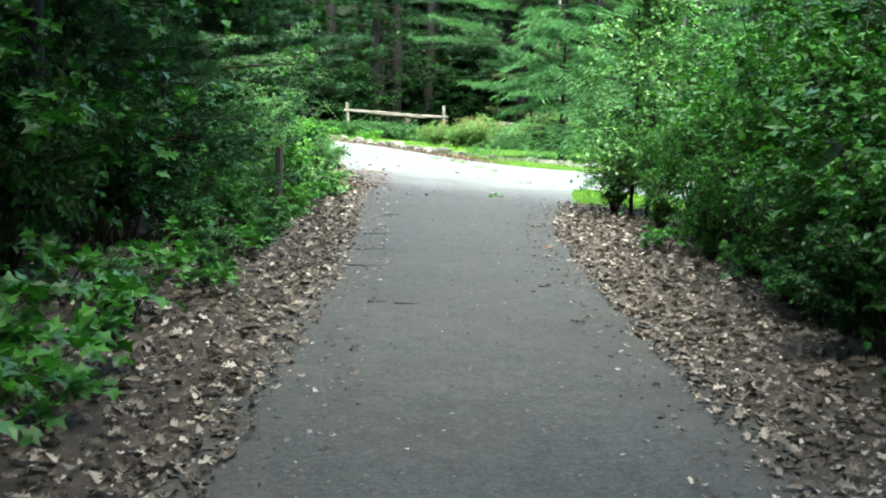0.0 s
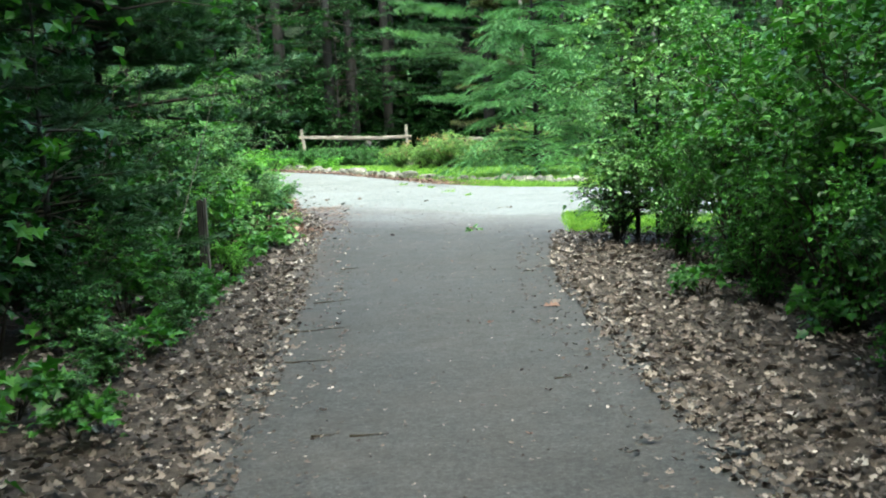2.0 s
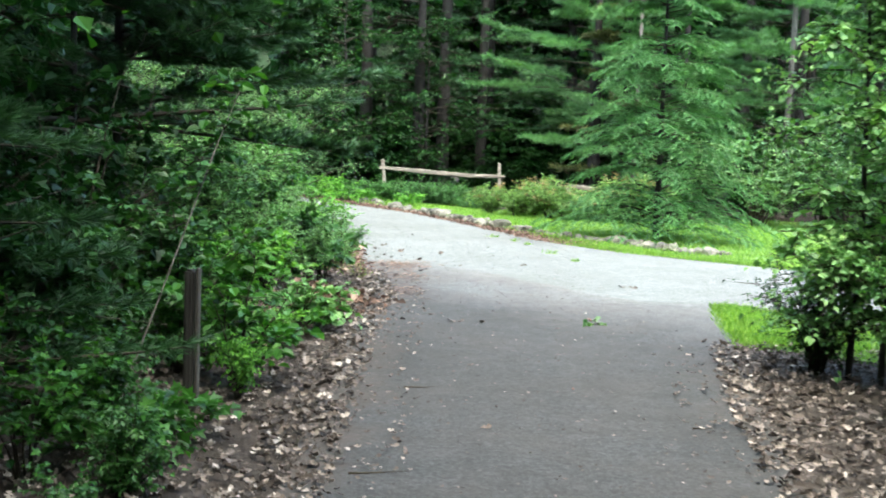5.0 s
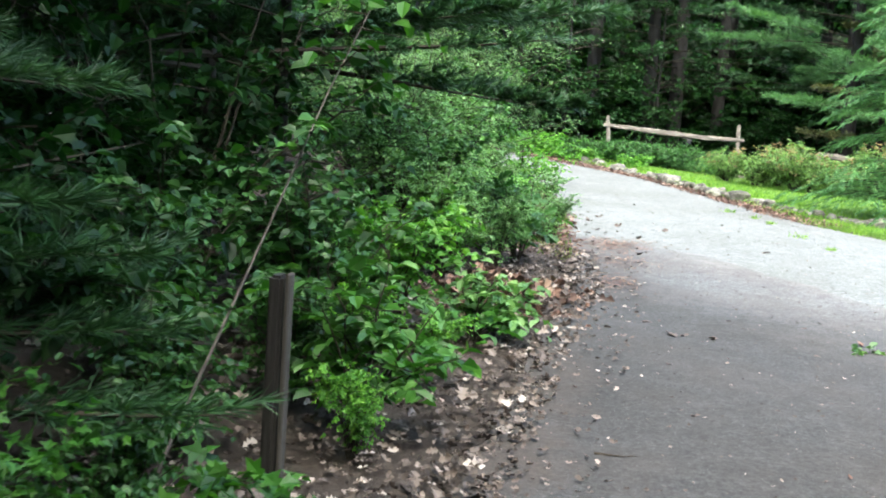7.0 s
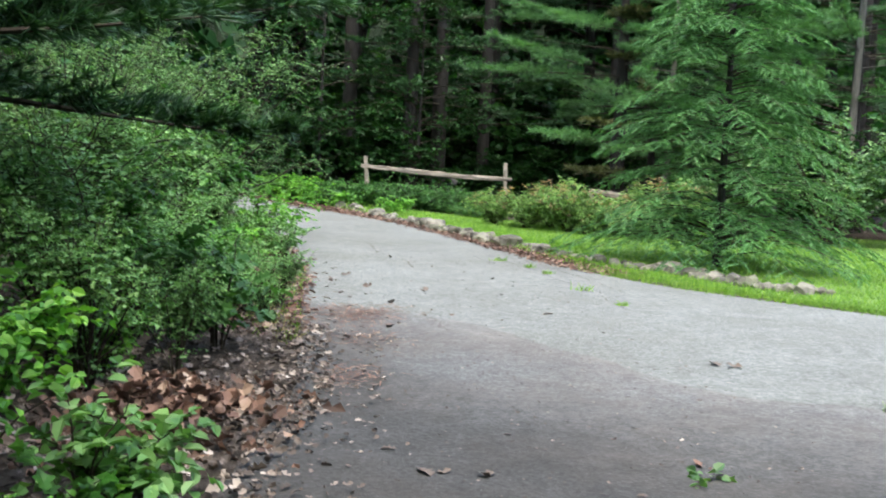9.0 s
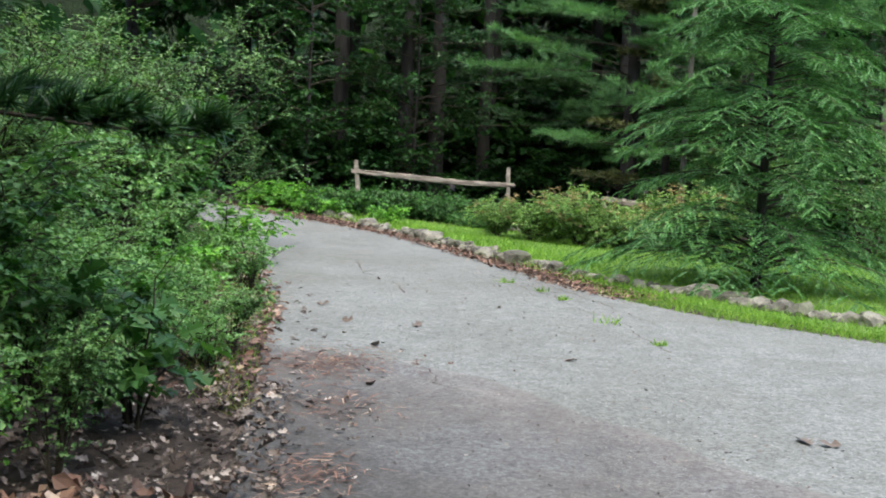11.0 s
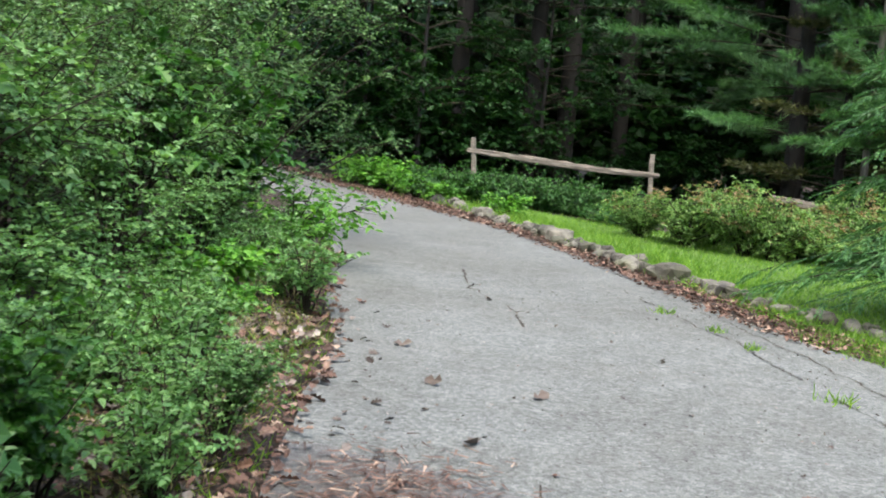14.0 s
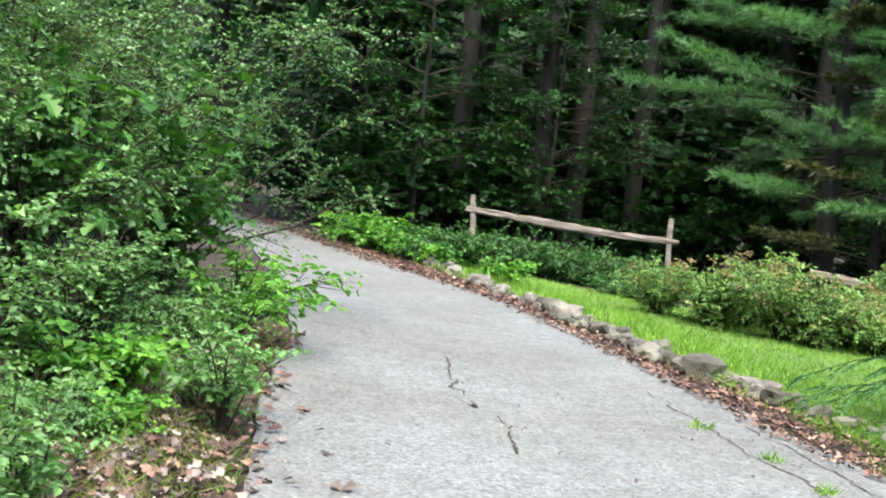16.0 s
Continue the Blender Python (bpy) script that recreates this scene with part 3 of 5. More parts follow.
stuff("stray_leaves", joined([
    flat_leaves(rng, strip(rng, left_path, -0.55, 0.0, 0, 19, 700, -1), 0.04, CURLED, 0.25),
    flat_leaves(rng, strip(rng, right_path, -0.55, 0.0, 0, 14.6, 600, 1), 0.04, CURLED, 0.25),
    flat_leaves(rng, strip(rng, left_path, -0.45, 0.05, 14, 24, 90, -1), 0.06, OAK, 0.3)]), MAT_LITTER, "dry leaves blown onto the asphalt edges", "leaf litter")
stuff("pine_needle_litter", flat_leaves(rng, needle_spots, 0.08, NEEDLE, 0.2, 0.022, 0.13), MAT_RUST, "fallen rust-red pine needles on asphalt", "needles")

stuff("path_debris", joined([
    flat_leaves(rng, np.stack([rng.uniform(-1.15, 1.35, 1500), rng.uniform(0.5, 18.5, 1500)], -1), 0.022, CURLED, 0.3, 0.013),
    flat_leaves(rng, np.stack([rng.uniform(-2.0, 1.0, 500), rng.uniform(18, 26, 500)], -1)[:, :], 0.02, CURLED, 0.3, 0.017)]), MAT_LITTER, "tiny crumbs of dry leaf on the asphalt", "debris")
lawn_p = np.concatenate([scatter(rng, 42000, lawn_line, (-3.4, 21.4, 5.5, 35)), scatter(rng, 18000, lawn_line, (4, 20, 14, 34))])
stuff("lawn_grass", blades(rng, lawn_p, 0.06, 0.009, 0.5, 0.025, NEEDLE), MAT_GRASS, "short bright green lawn grass blades", "grass")
stuff("verge_grass", joined([
    blades(rng, scatter(rng, 9000, verge_line, (1.5, 14, 4.6, 17.5)), 0.06, 0.006, 0.6, 0.01),
    blades(rng, scatter(rng, 5200, box=(1.82, 14.5, 2.9, 17.6)), 0.065, 0.007, 0.7, 0.0),
    blades(rng, strip(rng, right_path, -0.05, 0.4, 14.6, 17.2, 1700, 1), 0.06, 0.006, 0.8, 0.005),
    blades(rng, strip(rng, far_edge, 0.3, 0.75, 22, 31, 1800, 1), 0.09, 0.006, 0.6, 0.01),
    blades(rng, strip(rng, far_edge, 0.0, 0.6, 21.3, 24.6, 2400, 1), 0.09, 0.006, 0.6, 0.01)]), MAT_GRASS, "uneven green grass at the lane edge", "grass")
stuff("rough_grass", joined([
    blades(rng, strip(rng, far_edge, 0.55, 1.5, 27, 35, 3600, 1), 0.15, 0.008, 0.7, 0.02),
    blades(rng, strip(rng, far_edge, 0.5, 0.9, 23, 30, 1500, 1), 0.1, 0.007, 0.7, 0.02)]), MAT_GRASS, "uneven taller grass behind the stones", "grass")
stuff("weedy_grass", joined([
    blades(rng, scatter(rng, 3200, left_verge_line), 0.1, 0.007, 0.9, 0.0),
    blades(rng, strip(rng, left_path, 0.02, 0.35, 18.5, 27, 900, -1), 0.08, 0.007, 0.7, 0.0)]), MAT_GRASS, "long green weeds and grass along the lane", "grass")
stuff("dry_grass", blades(rng, scatter(rng, 5200, left_verge_line), 0.17, 0.004, 1.5, 0.0), MAT_DRYGRASS, "tangled straw-coloured dry grass stalks", "grass")


def crack(points, width, seed):
    """A crack in the asphalt: a thin uneven dark strip."""
    c = dense(points, 0.05, 0.03, seed)
    r = np.random.default_rng(seed)
    t = unit(np.gradient(c, axis=0))
    side = np.stack([-t[:, 1], t[:, 0]], -1)
    w = (0.55 * width * (0.2 + r.random(len(c))))[:, None]
    v = np.concatenate([np.c_[c + side * w, np.full(len(c), 0.019)], np.c_[c - side * w, np.full(len(c), 0.019)]])
    i, n = np.arange(len(c) - 1), len(c)
    f = np.concatenate([np.stack([i, i + n, i + 1], -1), np.stack([i + 1, i + n, i + 1 + n], -1)])
    ob = new("crack", raw_mesh("crack", v, f, MAT_CRACK))
    return tagged(ob, "dark dirt-filled crack in the grey asphalt", "crack", "cracks in the lane", "structure")


crack([(-2.05, 26.4), (-1.9, 25.6), (-1.72, 25.0)], 0.018, 1)
crack([(-1.45, 24.5), (-1.3, 24.0), (-1.25, 23.6)], 0.02, 2)
crack([(-0.55, 26.2), (-0.2, 25.0), (0.25, 23.9), (0.5, 22.9)], 0.014, 3)
crack([(0.05, 25.3), (0.5, 24.2), (0.8, 23.2), (1.0, 22.4)], 0.014, 4)
crack([(0.62, 22.4), (0.85, 21.6), (0.95, 20.9)], 0.012, 5)
crack([(-1.5, 24.9), (-1.0, 25.0), (-0.4, 24.95)], 0.01, 6)
crack([(-0.9, 20.1), (-0.75, 19.5), (-0.6, 19.2)], 0.008, 7)


# ---- stone border ----
def stone(name, m, rng, sx, sy, sz, parent):
    bm = bmesh.new()
    bmesh.ops.create_icosphere(bm, subdivisions=2, radius=1)
    o = Vector(rng.random(3) * 50)
    for v in bm.verts:
        c = v.co.copy()
        q = 1 + 0.45 * noise.noise(c * 1.1 + o) + 0.24 * noise.noise(c * 2.6 + o)
        c = Vector([math.copysign(abs(a) ** 0.8, a) for a in c]) * q
        v.co = (c.x * sx, c.y * sy, c.z * sz)
    ob = part(name, bm_mesh(name, bm, MAT_STONE, False), parent)
    ob.matrix_basis = m
    return ob


def stone_border():
    r = np.random.default_rng(31)
    root = tagged(new("stone_border"), "uneven row of grey fieldstones edging the lawn", "stone edging", kind="structure")
    line = dense([(3.3, 23.1), (2.75, 23.3), (2.2, 24.0), (1.7, 24.7), (1.0, 25.4), (0.4, 26.5), (-0.1, 27.4), (-0.8, 29.0), (-1.4, 30.2), (-2.8, 33.2), (-3.8, 35.1)], 0.05, 0.02, 9)
    i = 0
    while i < len(line) - 1:
        s = r.choice([0.055, 0.075, 0.09, 0.12]) * r.uniform(0.85, 1.15)
        gap = r.random() < 0.12
        if not gap:
            x, y = line[i] + r.normal(size=2) * 0.07
            m = pose(x, y, 0.45 * s, r.uniform(-25, 25), r.uniform(-25, 25), r.uniform(0, 360))
            stone("stone", m, r, s, s * r.uniform(0.65, 1.0), s * r.uniform(0.55, 0.85), root)
            if r.random() < 0.3:
                m = pose(x + r.uniform(0.08, 0.2), y + r.uniform(0.03, 0.15), 0.04, r.uniform(-30, 30), r.uniform(-30, 30), r.uniform(0, 360))
                stone("stone", m, r, s * 0.7, s * 0.55, s * 0.5, root)
        i += int(max(2, s * r.uniform(1.25, 1.75) / 0.05))
    for k in range(34):
        x = r.uniform(1.15, 3.4)
        y = float(np.interp(x, [1.0, 1.7, 2.2, 2.75, 3.4], [25.35, 24.6, 23.75, 23.15, 23.2])) + abs(r.normal()) * 0.22
        s = r.uniform(0.045, 0.1)
        stone("stone", pose(x, y, 0.45 * s, r.uniform(-30, 30), r.uniform(-30, 30), r.uniform(0, 360)), r, s, s * r.uniform(0.6, 1.0), s * r.uniform(0.5, 0.85), root)
    for x, y, a, b, c in ((-0.1, 27.35, 0.19, 0.14, 0.12), (-0.42, 28.4, 0.13, 0.1, 0.09), (1.75, 24.75, 0.24, 0.13, 0.09), (2.05, 24.4, 0.19, 0.12, 0.08), (-2.55, 32.6, 0.2, 0.13, 0.12), (-1.35, 30.1, 0.17, 0.14, 0.14)):
        stone("stone", pose(x, y, c * 0.5, r.uniform(-12, 12), r.uniform(-12, 12), r.uniform(0, 360)), r, a, b, c, root)


stone_border()


# ---- fences and stake ----
def timber(length, wide, thick, seed, taper=0.8, k=22):
    """A split timber along x: rough, slightly bowed, wedge-shaped in section."""
    r = np.random.default_rng(seed)
    bm = bmesh.new()
    rings = []
    section = [(-0.5, -0.35), (-0.15, -0.5), (0.4, -0.42), (0.5, 0.1), (0.3, 0.5), (-0.35, 0.42), (-0.52, 0.1)]
    for i in range(k):
        u = i / (k - 1)
        e = taper + (1 - taper) * math.sin(math.pi * min(1, max(0, u))) ** 0.4
        bow = 0.03 * math.sin(u * math.pi * 1.4 + seed)
        rings.append([bm.verts.new((u * length, a * wide * e + r.normal() * 0.005, b * thick * e + bow + r.normal() * 0.005)) for a, b in section])
    for p, q in zip(rings, rings[1:]):
        for j in range(len(p)):
            bm.faces.new((p[j], p[(j + 1) % len(p)], q[(j + 1) % len(p)], q[j]))
    bm.faces.new(rings[0][::-1])
    bm.faces.new(rings[-1])
    bmesh.ops.recalc_face_normals(bm, faces=bm.faces)
    return bm


def split_rail_fence(name, a, b, post_h, rail_za, rail_zb, label, over=0.12, wide=0.115):
    root = tagged(new(name), label, "fence")
    root.location = (a[0], a[1], 0)
    d = np.array(b) - np.array(a)
    turn, ln = math.degrees(math.atan2(d[1], d[0])), float(np.hypot(*d))
    for i, (x, y) in enumerate((a, b)):
        post = part("post", bm_mesh("post", timber(post_h + 0.25, wide * 0.85, wide * 0.8, 3 + i, 0.9, 9), MAT_POST), root)
        post.matrix_basis = pose(x - a[0], y - a[1], -0.25, 0, -90, turn)
    rail = part("rail", bm_mesh("rail", timber(ln + 2 * over, wide * 0.55, wide, 8, 0.6), MAT_RAIL), root)
    slope = math.degrees(math.atan2(rail_zb - rail_za, ln))
    rail.matrix_basis = pose(0, 0, 0, 0, 0, turn) @ pose(-over, -wide * 0.3, rail_za, 0, -slope, 0)
    return root


split_rail_fence("split_rail_fence", (-3.2, 35.95), (-0.12, 36.1), 1.12, 0.86, 0.78, "weathered grey split-rail fence among low plants")
split_rail_fence("low_fence", (1.5, 32.7), (2.5, 32.85), 0.72, 0.68, 0.66, "pale weathered wooden rail half hidden in shrubs", 0.05, 0.11)


def stake():
    root = tagged(new("stake"), "old dark square timber stake in undergrowth", "post")
    root.location = (-1.95, 11.45, 0)
    bm = bmesh.new()
    bmesh.ops.create_cube(bm, size=1, matrix=Matrix.LocRotScale((0.02, 0, 0.31), None, (0.055, 0.08, 1.02)))
    bmesh.ops.bevel(bm, geom=bm.edges[:], offset=0.012, segments=2, affect="EDGES")
    part("timber", bm_mesh("timber", bm, MAT_STAKE), root)
    # lighter right face of the timber, added as a thin slab
    bm = bmesh.new()
    bmesh.ops.create_cube(bm, size=1, matrix=Matrix.LocRotScale((0.066, -0.008, 0.33), None, (0.02, 0.05, 1.0)))
    bmesh.ops.bevel(bm, geom=bm.edges[:], offset=0.005, segments=1, affect="EDGES")
    part("light_face", bm_mesh("light_face", bm, MAT_STAKE_FACE), root, "lighter grey right face of the timber")


stake()


# ---- trees ----
def trunk_line(rng, height, lean=0.05, k=10):
    u = np.linspace(0, 1, k)
    wob = np.cumsum(rng.normal(size=(k, 2)) * lean * height / k, 0)
    return np.c_[wob * u[:, None], height * u - 0.15 * (u == 0)]


def pine(name, m, rng, height, radius, z0, whorls, per_whorl, trunk_r, label, tufts=2, mat=None, dead=True, top_share=0.25, needle=0.16, per=38, per_tuft=7, inner=0.3, fine=0.26, wood=0.014, group="pines behind the fence", plump=0.32, spread=0.14):
    """A white pine: level boughs in whorls, side twigs, tufts of long needles."""
    root = tagged(new(name), label, "tree", group)
    root.matrix_basis = m
    line = trunk_line(rng, height, 0.02)
    k = len(line)
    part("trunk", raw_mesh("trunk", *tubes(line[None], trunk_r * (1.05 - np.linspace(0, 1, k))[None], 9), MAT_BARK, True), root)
    zs = np.repeat(np.linspace(z0, height * 0.97, whorls), per_whorl) + rng.normal(size=whorls * per_whorl) * 0.12
    n = len(zs)
    share = np.clip(1 - (zs - z0) / (height - z0), top_share * 0.3, 1)
    ln = radius * share ** 0.75 * rng.uniform(0.65, 1.1, n)
    ang = rng.random(n) * 2 * np.pi
    u = np.linspace(0, 1, 6)
    out = np.stack([np.cos(ang), np.sin(ang)], -1)
    xy = np.stack([np.interp(zs, line[:, 2], line[:, 0]), np.interp(zs, line[:, 2], line[:, 1])], -1)
    rise = ln[:, None] * (0.12 * u - 0.16 * u ** 2 + 0.1 * u ** 3)[None] + rng.normal(size=(n, 1)) * 0.1 * ln[:, None] * u
    lines = np.concatenate([xy[:, None] + out[:, None] * (ln[:, None] * u)[..., None], (zs[:, None] + rise)[..., None]], -1)
    wood_part("branchwork", raw_mesh("branchwork", *tubes(lines, wood * (1.1 - u)[None].repeat(n, 0) * (ln[:, None] / radius + 0.4), 4), MAT_TWIG), root)
    s = np.clip(rng.uniform(inner, 1.0, (n, per)), 0, 0.999) * 5
    i = s.astype(int)
    fr = (s - i)[..., None]
    rows = np.arange(n)[:, None]
    start = lines[rows, i] * (1 - fr) + lines[rows, i + 1] * fr
    sign = np.where(rng.random((n, per)) < 0.5, 1, -1)[..., None]
    flat = np.stack([-out[:, 1], out[:, 0]], -1)
    go = np.concatenate([out[:, None] * 0.8 + flat[:, None] * sign * rng.uniform(0.3, 1.0, (n, per, 1)), rng.normal(size=(n, per, 1)) * 0.14 + 0.2], -1)
    go = unit(go)
    tl = 0.12 + spread * ln[:, None, None] * rng.random((n, per, 1)) * (1.15 - s[..., None] / 5)
    q = (np.arange(tufts) + 1) / tufts
    base = start[:, :, None] + go[:, :, None] * tl[:, :, None] * q[None, None, :, None]
    ahead = np.broadcast_to(go[:, :, None], base.shape)
    b = np.repeat(base.reshape(-1, 3), per_tuft, 0)
    a = np.repeat(ahead.reshape(-1, 3), per_tuft, 0) + rng.normal(size=b.shape) * [0.5, 0.5, plump] + [0, 0, plump - 0.32]
    leaves = leaf_arrays(NEEDLE, b, a, rng.normal(size=b.shape) + [0, 0, 0.8], needle * rng.uniform(0.7, 1.2, len(b)), needle * fine)
    part("needles", raw_mesh("needles", *leaves, mat or MAT_PINE), root)
    if dead:
        nd = 14
        zz = rng.uniform(0.6, z0 + 0.8, nd)
        an = rng.random(nd) * 2 * np.pi
        L = rng.uniform(0.5, 1.6, nd)
        dl = np.stack([np.cos(an)[:, None] * L[:, None] * u, np.sin(an)[:, None] * L[:, None] * u, zz[:, None] + (rng.normal(size=nd) * 0.2)[:, None] * u], -1)
        wood_part("dead_wood", raw_mesh("dead_wood", *tubes(dl, 0.012 * (1.1 - u)[None].repeat(nd, 0), 3), MAT_TWIG), root)
    return root


def hemlock(name, m, rng, height, radius, branches, label):
    """A young hemlock: lacy flat sprays on boughs that droop at their tips."""
    root = tagged(new(name), label, "conifer")
    root.matrix_basis = m
    line = trunk_line(rng, height, 0.01)
    part("trunk", raw_mesh("trunk", *tubes(line[None], 0.06 * (1.05 - np.linspace(0, 1, len(line)))[None], 8), MAT_BARK, True), root)
    zs = 0.15 + (height - 0.3) * rng.random(branches) ** 1.25
    ln = radius * (1 - zs / height) ** 0.95 * rng.uniform(0.7, 1.12, branches) + 0.12
    ang = np.arange(branches) * 2.39996 + rng.normal(size=branches) * 0.3
    u = np.linspace(0, 1, 7)
    out = np.stack([np.cos(ang), np.sin(ang)], -1)
    z = zs[:, None] + ln[:, None] * (0.3 * u - 0.38 * u ** 2.4)[None]
    z = np.maximum(z, 0.12)
    lines = np.concatenate([out[:, None] * (ln[:, None] * u)[..., None], z[..., None]], -1)
    wood_part("branchwork", raw_mesh("branchwork", *tubes(lines, 0.012 * (1.1 - u)[None].repeat(branches, 0), 3), MAT_TWIG), root)
    per = 18
    s = (0.12 + 0.88 * (np.arange(per)[None] + rng.random((branches, per))) / per).clip(0, 0.999) * 6
    i = s.astype(int)
    fr = (s - i)[..., None]
    rows = np.arange(branches)[:, None]
    p0, p1 = lines[rows, i], lines[rows, i + 1]
    start, tang = p0 * (1 - fr) + p1 * fr, unit(p1 - p0)
    side = np.stack([-out[:, 1], out[:, 0], 0 * ang], -1)[:, None] * np.where(np.arange(per) % 2 == 0, 1, -1)[None, :, None]
    go = unit(tang * 0.75 + side * rng.uniform(0.5, 1.0, (branches, per, 1)) + rng.normal(size=start.shape) * 0.12)
    tl = (0.1 + 0.3 * ln[:, None] * (1.1 - s / 6)).clip(0.1, 0.5)[..., None]
    k = 22
    q = (np.arange(k) + 0.5) / k
    base = start[:, :, None] + go[:, :, None] * tl[:, :, None] * q[None, None, :, None] - np.array([0, 0, 0.22]) * (tl[:, :, None] * q[None, None, :, None] ** 2)
    fan = np.cross(go, [0, 0, 1])[:, :, None] * np.where(np.arange(k) % 2 == 0, 1, -1)[None, None, :, None]
    ahead = go[:, :, None] * 0.9 + fan * 0.75 + rng.normal(size=base.shape) * 0.15 - [0, 0, 0.12]
    b, a = base.reshape(-1, 3), ahead.reshape(-1, 3)
    leaves = leaf_arrays(SLIM, b, a, rng.normal(size=b.shape) * 0.25 + [0, 0, 1], 0.052 * rng.uniform(0.6, 1.3, len(b)), 0.016)
    part("needles", raw_mesh("needles", *leaves, MAT_HEMLOCK), root)
    return root


def broadleaf(name, m, rng, height, radius, z0, trunk_r, limbs, twigs, leaf, label, mat=None, template=OVAL, per_twig=8, twig_len=0.6, aspect=1.0, group=""):
    """A tree with a tapered trunk, limbs and a loose crown."""
    root = tagged(new(name), label, "tree", group)
    root.matrix_basis = m
    line = trunk_line(rng, height, 0.06)
    k = len(line)
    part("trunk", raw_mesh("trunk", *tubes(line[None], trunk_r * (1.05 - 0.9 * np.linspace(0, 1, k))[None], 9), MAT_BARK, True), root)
    zs = z0 + (height * 0.95 - z0) * rng.random(limbs) ** 1.1
    ang = np.arange(limbs) * 2.39996 + rng.normal(size=limbs) * 0.5
    mid = 1 - np.abs((zs - z0) / (height - z0) - 0.35) * 0.9
    ln = radius * mid * rng.uniform(0.6, 1.1, limbs)
    u = np.linspace(0, 1, 6)
    x0 = np.stack([np.interp(zs, line[:, 2], line[:, 0]), np.interp(zs, line[:, 2], line[:, 1])], -1)
    out = np.stack([np.cos(ang), np.sin(ang)], -1)
    z = zs[:, None] + ln[:, None] * (0.45 * u - 0.35 * u ** 2)[None]
    xy = x0[:, None] + out[:, None] * (ln[:, None] * u)[..., None]
    lines = np.concatenate([xy, z[..., None]], -1) + rng.normal(size=(limbs, 6, 3)) * 0.05 * u[None, :, None] * ln[:, None, None]
    limb_tubes = tubes(lines, trunk_r * 0.32 * (1.08 - u)[None].repeat(limbs, 0), 5)
    wood, leaves = grow(rng, lines, twigs, twig_len, per_twig, leaf, template, smin=0.25, droop=0.4, aspect=aspect, twig_r=0.006)
    wood_part("branchwork", raw_mesh("branchwork", *joined([limb_tubes, wood]), MAT_TWIG), root)
    part("crown", raw_mesh("crown", *leaves, mat or MAT_LEAF), root)
    return root


# ---- woods behind the fence ----
R = np.random.default_rng
pine_a = pine("pine", place(2.5, 38.2), R(41), 9.0, 4.4, 1.6, 9, 7, 0.2, "tall dark pine with level feathery boughs", 3, per=56, per_tuft=12, inner=0.3, needle=0.19, fine=0.075, plump=0.5, spread=0.2)
# rear pines: shade is put into their needle colour, the front row stays brighter
pine_b = pine("pine", place(-2.6, 40.0, 0, 1.0), R(42), 10.5, 3.8, 1.9, 14, 6, 0.22, "tall dark pine with level feathery boughs", mat=MAT_PINE_SHADE, per=21, per_tuft=8)
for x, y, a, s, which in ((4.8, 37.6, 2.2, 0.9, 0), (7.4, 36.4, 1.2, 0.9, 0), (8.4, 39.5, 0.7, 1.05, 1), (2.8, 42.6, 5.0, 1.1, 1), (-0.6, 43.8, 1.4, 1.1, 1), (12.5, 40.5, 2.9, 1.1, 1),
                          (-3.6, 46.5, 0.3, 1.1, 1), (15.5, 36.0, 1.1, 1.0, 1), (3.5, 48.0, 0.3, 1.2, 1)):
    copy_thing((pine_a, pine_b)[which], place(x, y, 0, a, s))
brown = pine("pine", place(3.2, 37.6), R(44), 6.5, 2.6, 0.9, 7, 5, 0.1, "slender pine with browning lower boughs", mat=MAT_PINE_BROWN)
hemlock("hemlock", place(2.6, 25.75), R(51), 6.2, 2.0, 270, "young lacy blue-green hemlock on the lawn edge")

# bare trunks in the shade
def bare_trunk(x, y, r, h, seed, mat, label):
    rng = R(seed)
    root = tagged(new("tree_trunk"), label, "tree trunk", "bare trunks in the woods")
    root.location = (x, y, 0)
    line = trunk_line(rng, h, 0.025)
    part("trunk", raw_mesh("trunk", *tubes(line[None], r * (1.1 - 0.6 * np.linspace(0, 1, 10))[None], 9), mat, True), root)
    u = np.linspace(0, 1, 4)
    n = 12
    zz, an, L = rng.uniform(1.2, h * 0.9, n), rng.random(n) * 6.28, rng.uniform(0.4, 1.3, n)
    dl = np.stack([np.cos(an)[:, None] * L[:, None] * u, np.sin(an)[:, None] * L[:, None] * u, zz[:, None] + 0.15 * L[:, None] * u], -1)
    wood_part("dead_wood", raw_mesh("dead_wood", *tubes(dl, 0.013 * (1.1 - u)[None].repeat(n, 0), 3), mat), root)


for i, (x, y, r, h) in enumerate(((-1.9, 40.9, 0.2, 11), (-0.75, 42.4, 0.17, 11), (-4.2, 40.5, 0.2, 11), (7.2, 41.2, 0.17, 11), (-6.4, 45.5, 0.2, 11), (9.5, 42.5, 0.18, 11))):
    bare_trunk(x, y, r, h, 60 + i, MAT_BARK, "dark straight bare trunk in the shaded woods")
bare_trunk(3.4, 36.4, 0.065, 8, 75, MAT_PALE_BARK, "slim pale grey dead trunk with short snags")
bare_trunk(7.3, 36.2, 0.09, 8, 76, MAT_PALE_BARK, "slim pale grey dead trunk with short snags")

